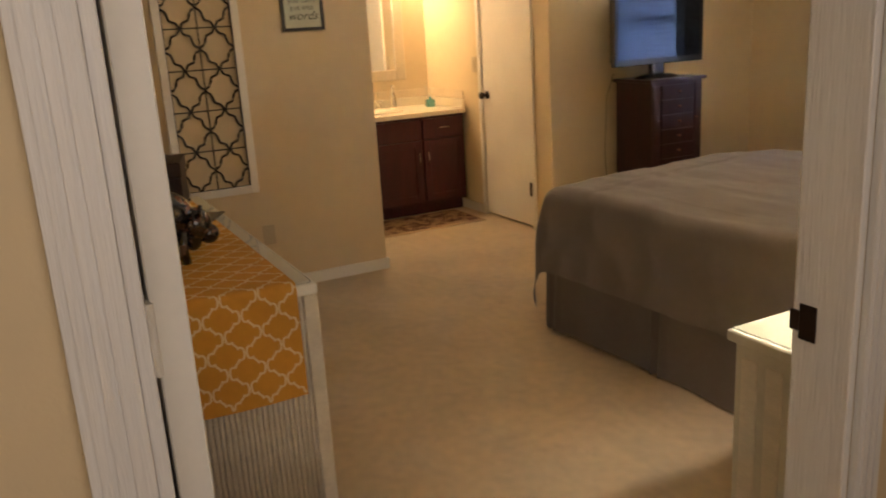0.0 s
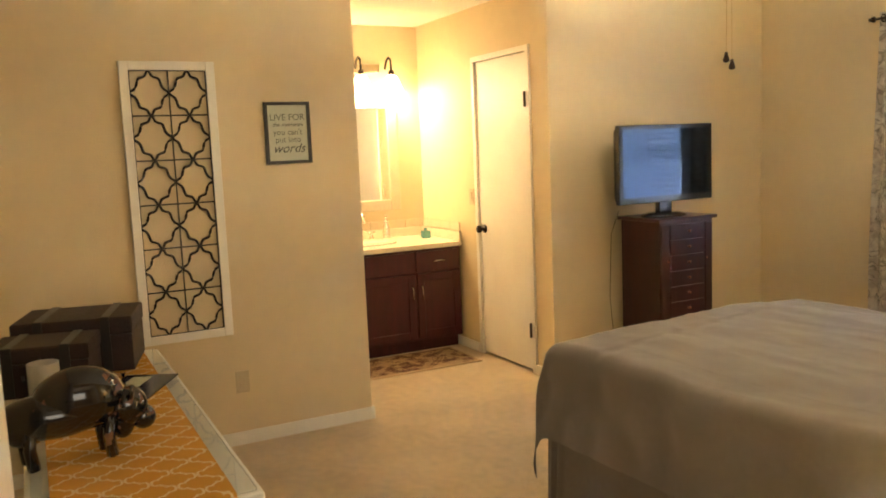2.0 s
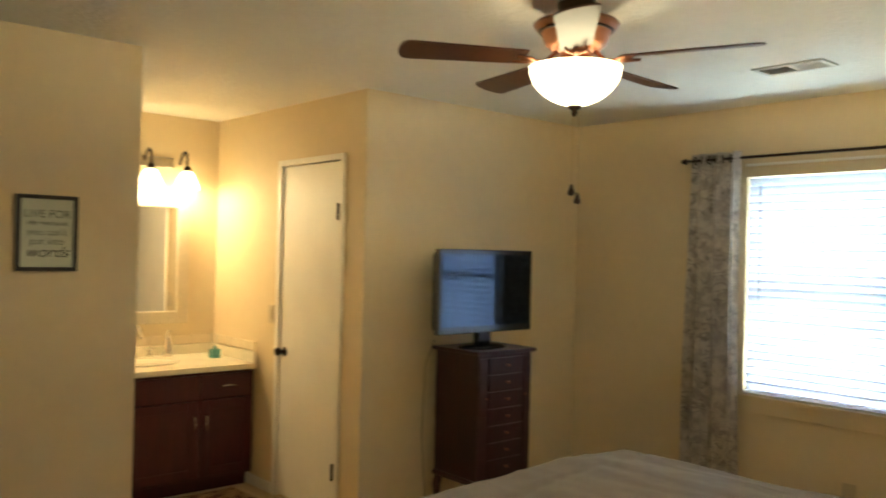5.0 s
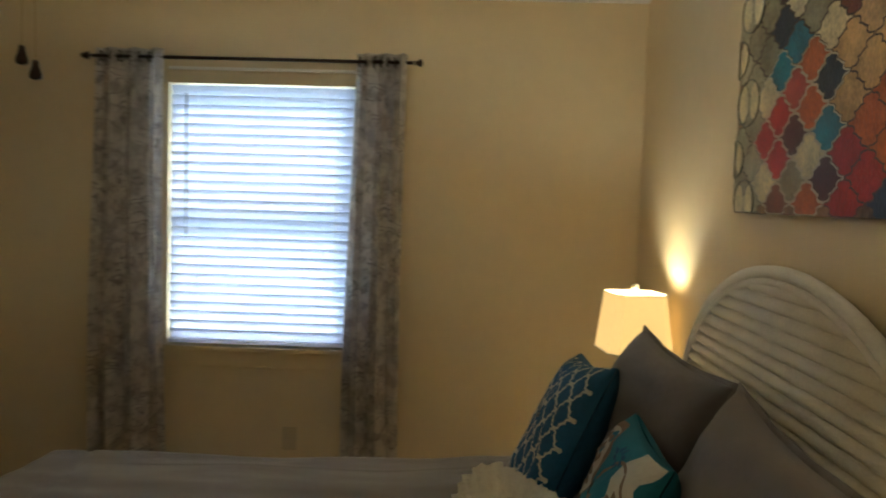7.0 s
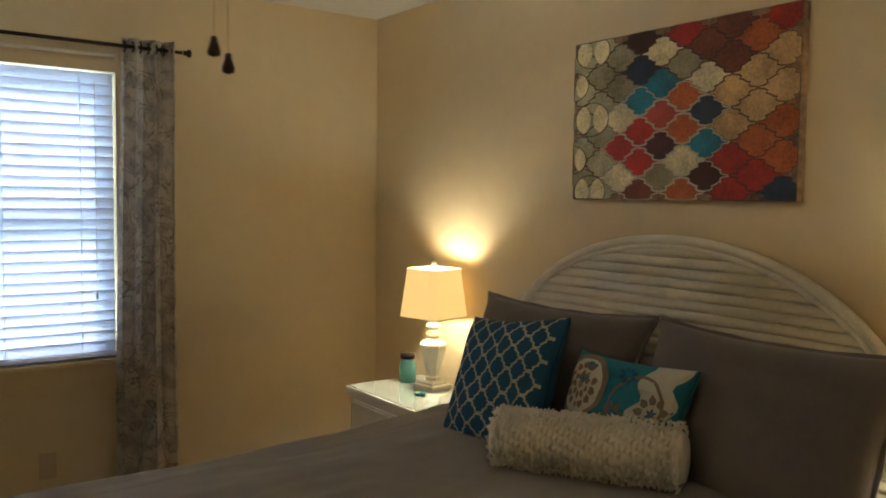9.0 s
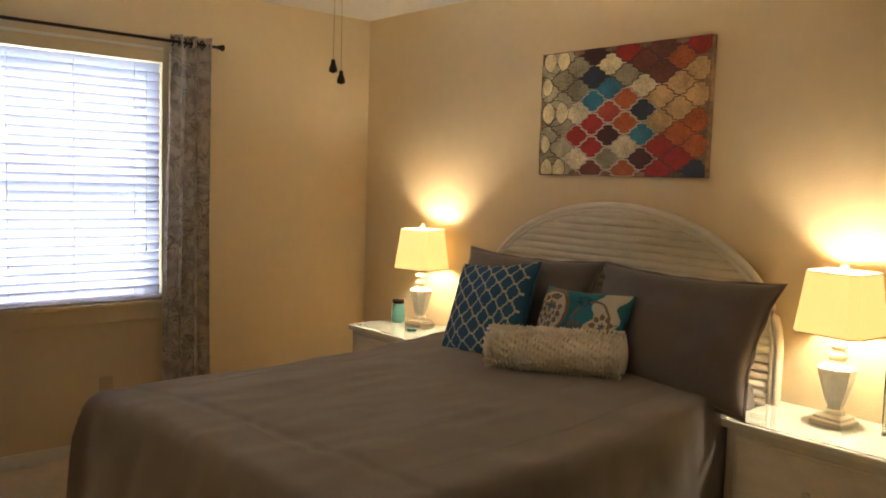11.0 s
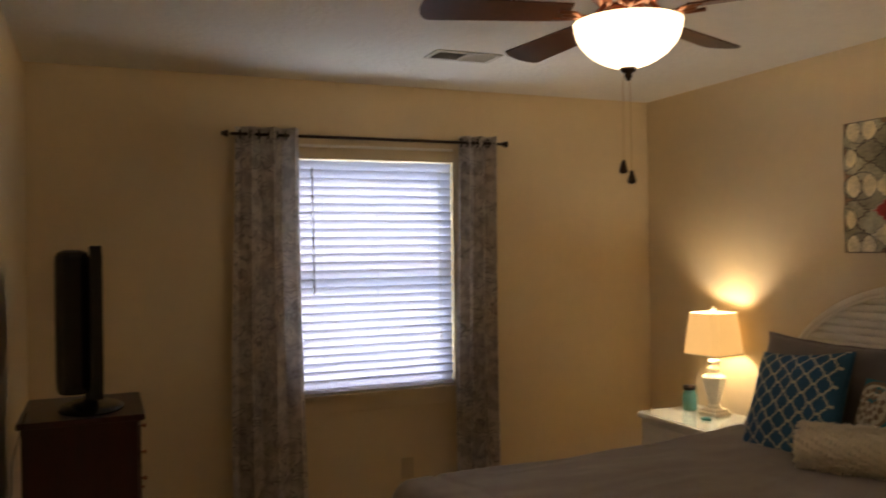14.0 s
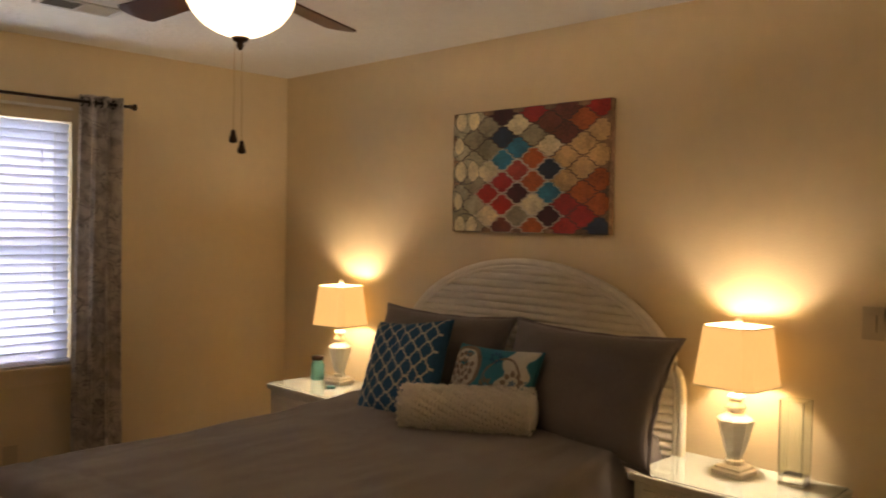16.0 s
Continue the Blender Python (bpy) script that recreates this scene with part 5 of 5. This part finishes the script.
        for q in (-1, 1):
            b = B()
            yy = q * c * 0.28
            box(b, a / 2 + 0.003, a / 2 + 0.007, yy - 0.014, yy + 0.014, 0.01, e, 0.001, 1), box(b, -a / 2, a / 2 + 0.007, yy - 0.014, yy + 0.014, e, e + 0.004, 0.001, 1)
            part("strap", b, M_black, s, "black strap")
        b = B()
        tube(b, [(a / 2 + 0.005, -0.04, e * 0.45), (a / 2 + 0.025, -0.035, e * 0.38), (a / 2 + 0.025, 0.035, e * 0.38), (a / 2 + 0.005, 0.04, e * 0.45)], 0.005)
        part("handle", b, M_black, s)
        b = B()
        box(b, a / 2 + 0.004, a / 2 + 0.010, -0.015, 0.015, e * 0.58, e * 0.78, 0.002, 1)
        part("latch", b, M_blackish, s)
    # glass cylinder candle holder
    c = thing("candle_holder", (1.525, -4.655, zt), "frosted glass cylinder candle holder", "candle holder")
    b = B()
    lathe(b, [(0, 0), (0.042, 0), (0.044, 0.004), (0.044, 0.125), (0.040, 0.125), (0.040, 0.008), (0, 0.008)], 24)
    part("cylinder", b, M_frost, c, "", True)
    # carved buffalo: one plain piece
    s = thing("buffalo_statue", (2.06, -4.595, zt), "glossy black and brown buffalo figurine", "figurine", rz=92)
    s2 = bmesh.new()

    def blob(c, r, n=14):
        bmesh.ops.create_uvsphere(s2, u_segments=n + 4, v_segments=n, radius=1.0, matrix=Matrix.Translation(c) @ Matrix.Diagonal((*r, 1)))
    blob((-0.05, 0, 0.105), (0.135, 0.055, 0.052)), blob((0.01, 0, 0.132), (0.105, 0.056, 0.072)), blob((-0.11, 0, 0.090), (0.055, 0.044, 0.044))
    blob((0.115, 0, 0.098), (0.048, 0.038, 0.046)), blob((0.150, 0, 0.066), (0.030, 0.024, 0.028)), blob((0.10, 0, 0.065), (0.030, 0.026, 0.040))
    for x, y in ((0.06, 0.03), (0.07, -0.03), (-0.11, 0.03), (-0.10, -0.03)):
        tube(s2, [(x, y, 0.09), (x - 0.006, y, 0.045), (x, y, 0.0)], 0.014, 8)
    for q in (-1, 1):
        tube(s2, [(0.115, q * 0.026, 0.125), (0.118, q * 0.055, 0.13), (0.12, q * 0.062, 0.158)], 0.006, 7)
        tube(s2, [(0.095, q * 0.03, 0.115), (0.085, q * 0.058, 0.108)], 0.008, 6)
    tube(s2, [(-0.14, 0, 0.12), (-0.155, 0, 0.09), (-0.15, 0.005, 0.05)], 0.004, 6)
    bmesh.ops.scale(s2, vec=(1.0, 1.1, 1.08), verts=s2.verts)
    part("statue_body", s2, M_buffalo, s, "", True)
    # magazine
    m = thing("magazine", (1.50, -4.40, zt), "dark blue glossy magazine lying on the runner", "magazine", rz=-28)
    b = B()
    box(b, -0.13, 0.13, -0.085, 0.085, 0, 0.006, 0.0015, 1)
    part("cover", b, M_mag, m)
    b = B()
    box(b, -0.10, 0.02, -0.05, 0.01, 0.0061, 0.0066), box(b, 0.03, 0.10, -0.06, -0.045, 0.0061, 0.0066), box(b, 0.03, 0.09, -0.035, -0.025, 0.0061, 0.0066)
    part("cover_print", b, M_artback, m, "pale print on the cover")


M_frost = material("frosted_glass", (0.75, 0.70, 0.60), 0.35, vary=0.03, transmission=0.6)
M_mag = material("glossy_blue_cover", (0.02, 0.03, 0.06), 0.2, vary=0.5, scale=14)
M_buffalo = material("glossy_black_brown_horn", (0.010, 0.008, 0.008), 0.12, vary=0.5, scale=6, coat=0.6, spots=(0.56, (0.16, 0.075, 0.045)))
dresser()


# ---- wall hangings ----
def trellis_panel():
    t = thing("trellis_wall_panel", (0.002, -3.997, 0.586), "tall white-framed black iron quatrefoil trellis panel", "wall decor")
    W, H, fr = 0.440, 1.360, 0.042
    for a, c, z0, z1 in ((-W / 2, -W / 2 + fr, 0, H), (W / 2 - fr, W / 2, 0, H), (-W / 2 + fr, W / 2 - fr, 0, fr), (-W / 2 + fr, W / 2 - fr, H - fr, H)):
        b = B()
        box(b, 0, 0.026, a, c, z0, z1, 0.003)
        part("frame_rail", b, M_trim, t, "distressed white wooden rail")
    iw, ih = W - 2 * fr, H - 2 * fr
    du, dv = iw / 2, ih / 6
    b = B()
    box(b, 0.010, 0.016, -0.003, 0.003, fr, H - fr), box(b, 0.010, 0.016, -iw / 2, -iw / 2 + 0.005, fr, H - fr), box(b, 0.010, 0.016, iw / 2 - 0.005, iw / 2, fr, H - fr)
    part("iron_upright", b, M_iron, t, "black iron uprights")
    for k in range(0, 7):
        b = B()
        z = fr + k * dv
        box(b, 0.010, 0.015, -iw / 2, iw / 2, z - 0.0036, z + 0.0036)
        part("iron_crossbar", b, M_iron, t)
    q = [(0.0, 1.0), (0.10, 0.90), (0.17, 0.76), (0.30, 0.70), (0.48, 0.66), (0.56, 0.60), (0.60, 0.48), (0.66, 0.30), (0.76, 0.17), (0.90, 0.10), (1.0, 0.0)]
    outline = []
    for sx, sy, rev in ((1, 1, 0), (1, -1, 1), (-1, -1, 0), (-1, 1, 1)):
        p = [(sx * x, sy * y) for x, y in q]
        outline += (p[::-1] if rev else p)[:-1]
    for i in range(2):
        for j in range(6):
            cy, cz = -iw / 2 + (i + 0.5) * du, fr + (j + 0.5) * dv
            b = B()
            tube(b, [(0.013, cy + x * du / 2 * 0.99, cz + z * dv / 2 * 0.99) for x, z in outline], 0.0062, 6, True)
            part("iron_quatrefoil", b, M_iron, t, "bent iron quatrefoil", True)


trellis_panel()


def words(text, size, mat, parent, at, shear=0.0):
    cu = bpy.data.curves.new("lettering", "FONT")
    cu.body, cu.size, cu.align_x, cu.shear, cu.extrude = text, size, "CENTER", shear, 0.0004
    tmp = bpy.data.objects.new("lettering", cu)
    scene.collection.objects.link(tmp)
    me = bpy.data.meshes.new_from_object(tmp.evaluated_get(bpy.context.evaluated_depsgraph_get()))
    bpy.data.objects.remove(tmp)
    me.materials.clear()
    me.materials.append(mat)
    ob = new("lettering", me)
    ob.parent = parent
    ob.matrix_local = Matrix.Translation(at) @ Matrix(((0, 0, 1, 0), (1, 0, 0, 0), (0, 1, 0, 0), (0, 0, 0, 1)))
    return ob


def framed_print():
    f = thing("framed_print", (0.002, -3.4245, 1.435), "black-framed quotation print on pale paper", "framed print")
    W, H, fr = 0.240, 0.315, 0.017
    for a, c, z0, z1 in ((-W / 2, -W / 2 + fr, 0, H), (W / 2 - fr, W / 2, 0, H), (-W / 2 + fr, W / 2 - fr, 0, fr), (-W / 2 + fr, W / 2 - fr, H - fr, H)):
        b = B()
        box(b, 0, 0.022, a, c, z0, z1, 0.003)
        part("frame_rail", b, M_black, f, "black wooden rail")
    b = B()
    box(b, 0.002, 0.010, -W / 2 + fr, W / 2 - fr, fr, H - fr)
    part("print_paper", b, M_artback, f, "pale grey-green paper")
    for text, size, z, mat, sh in (("LIVE FOR", 0.046, 0.222, M_greyink, 0), ("the moments", 0.030, 0.190, M_ink, 0.4), ("you can't", 0.042, 0.148, M_greyink, 0),
                                   ("put into", 0.042, 0.110, M_greyink, 0), ("words", 0.066, 0.058, M_ink, 0.4)):
        words(text, size, mat, f, (0.0105, 0, z), sh)


framed_print()
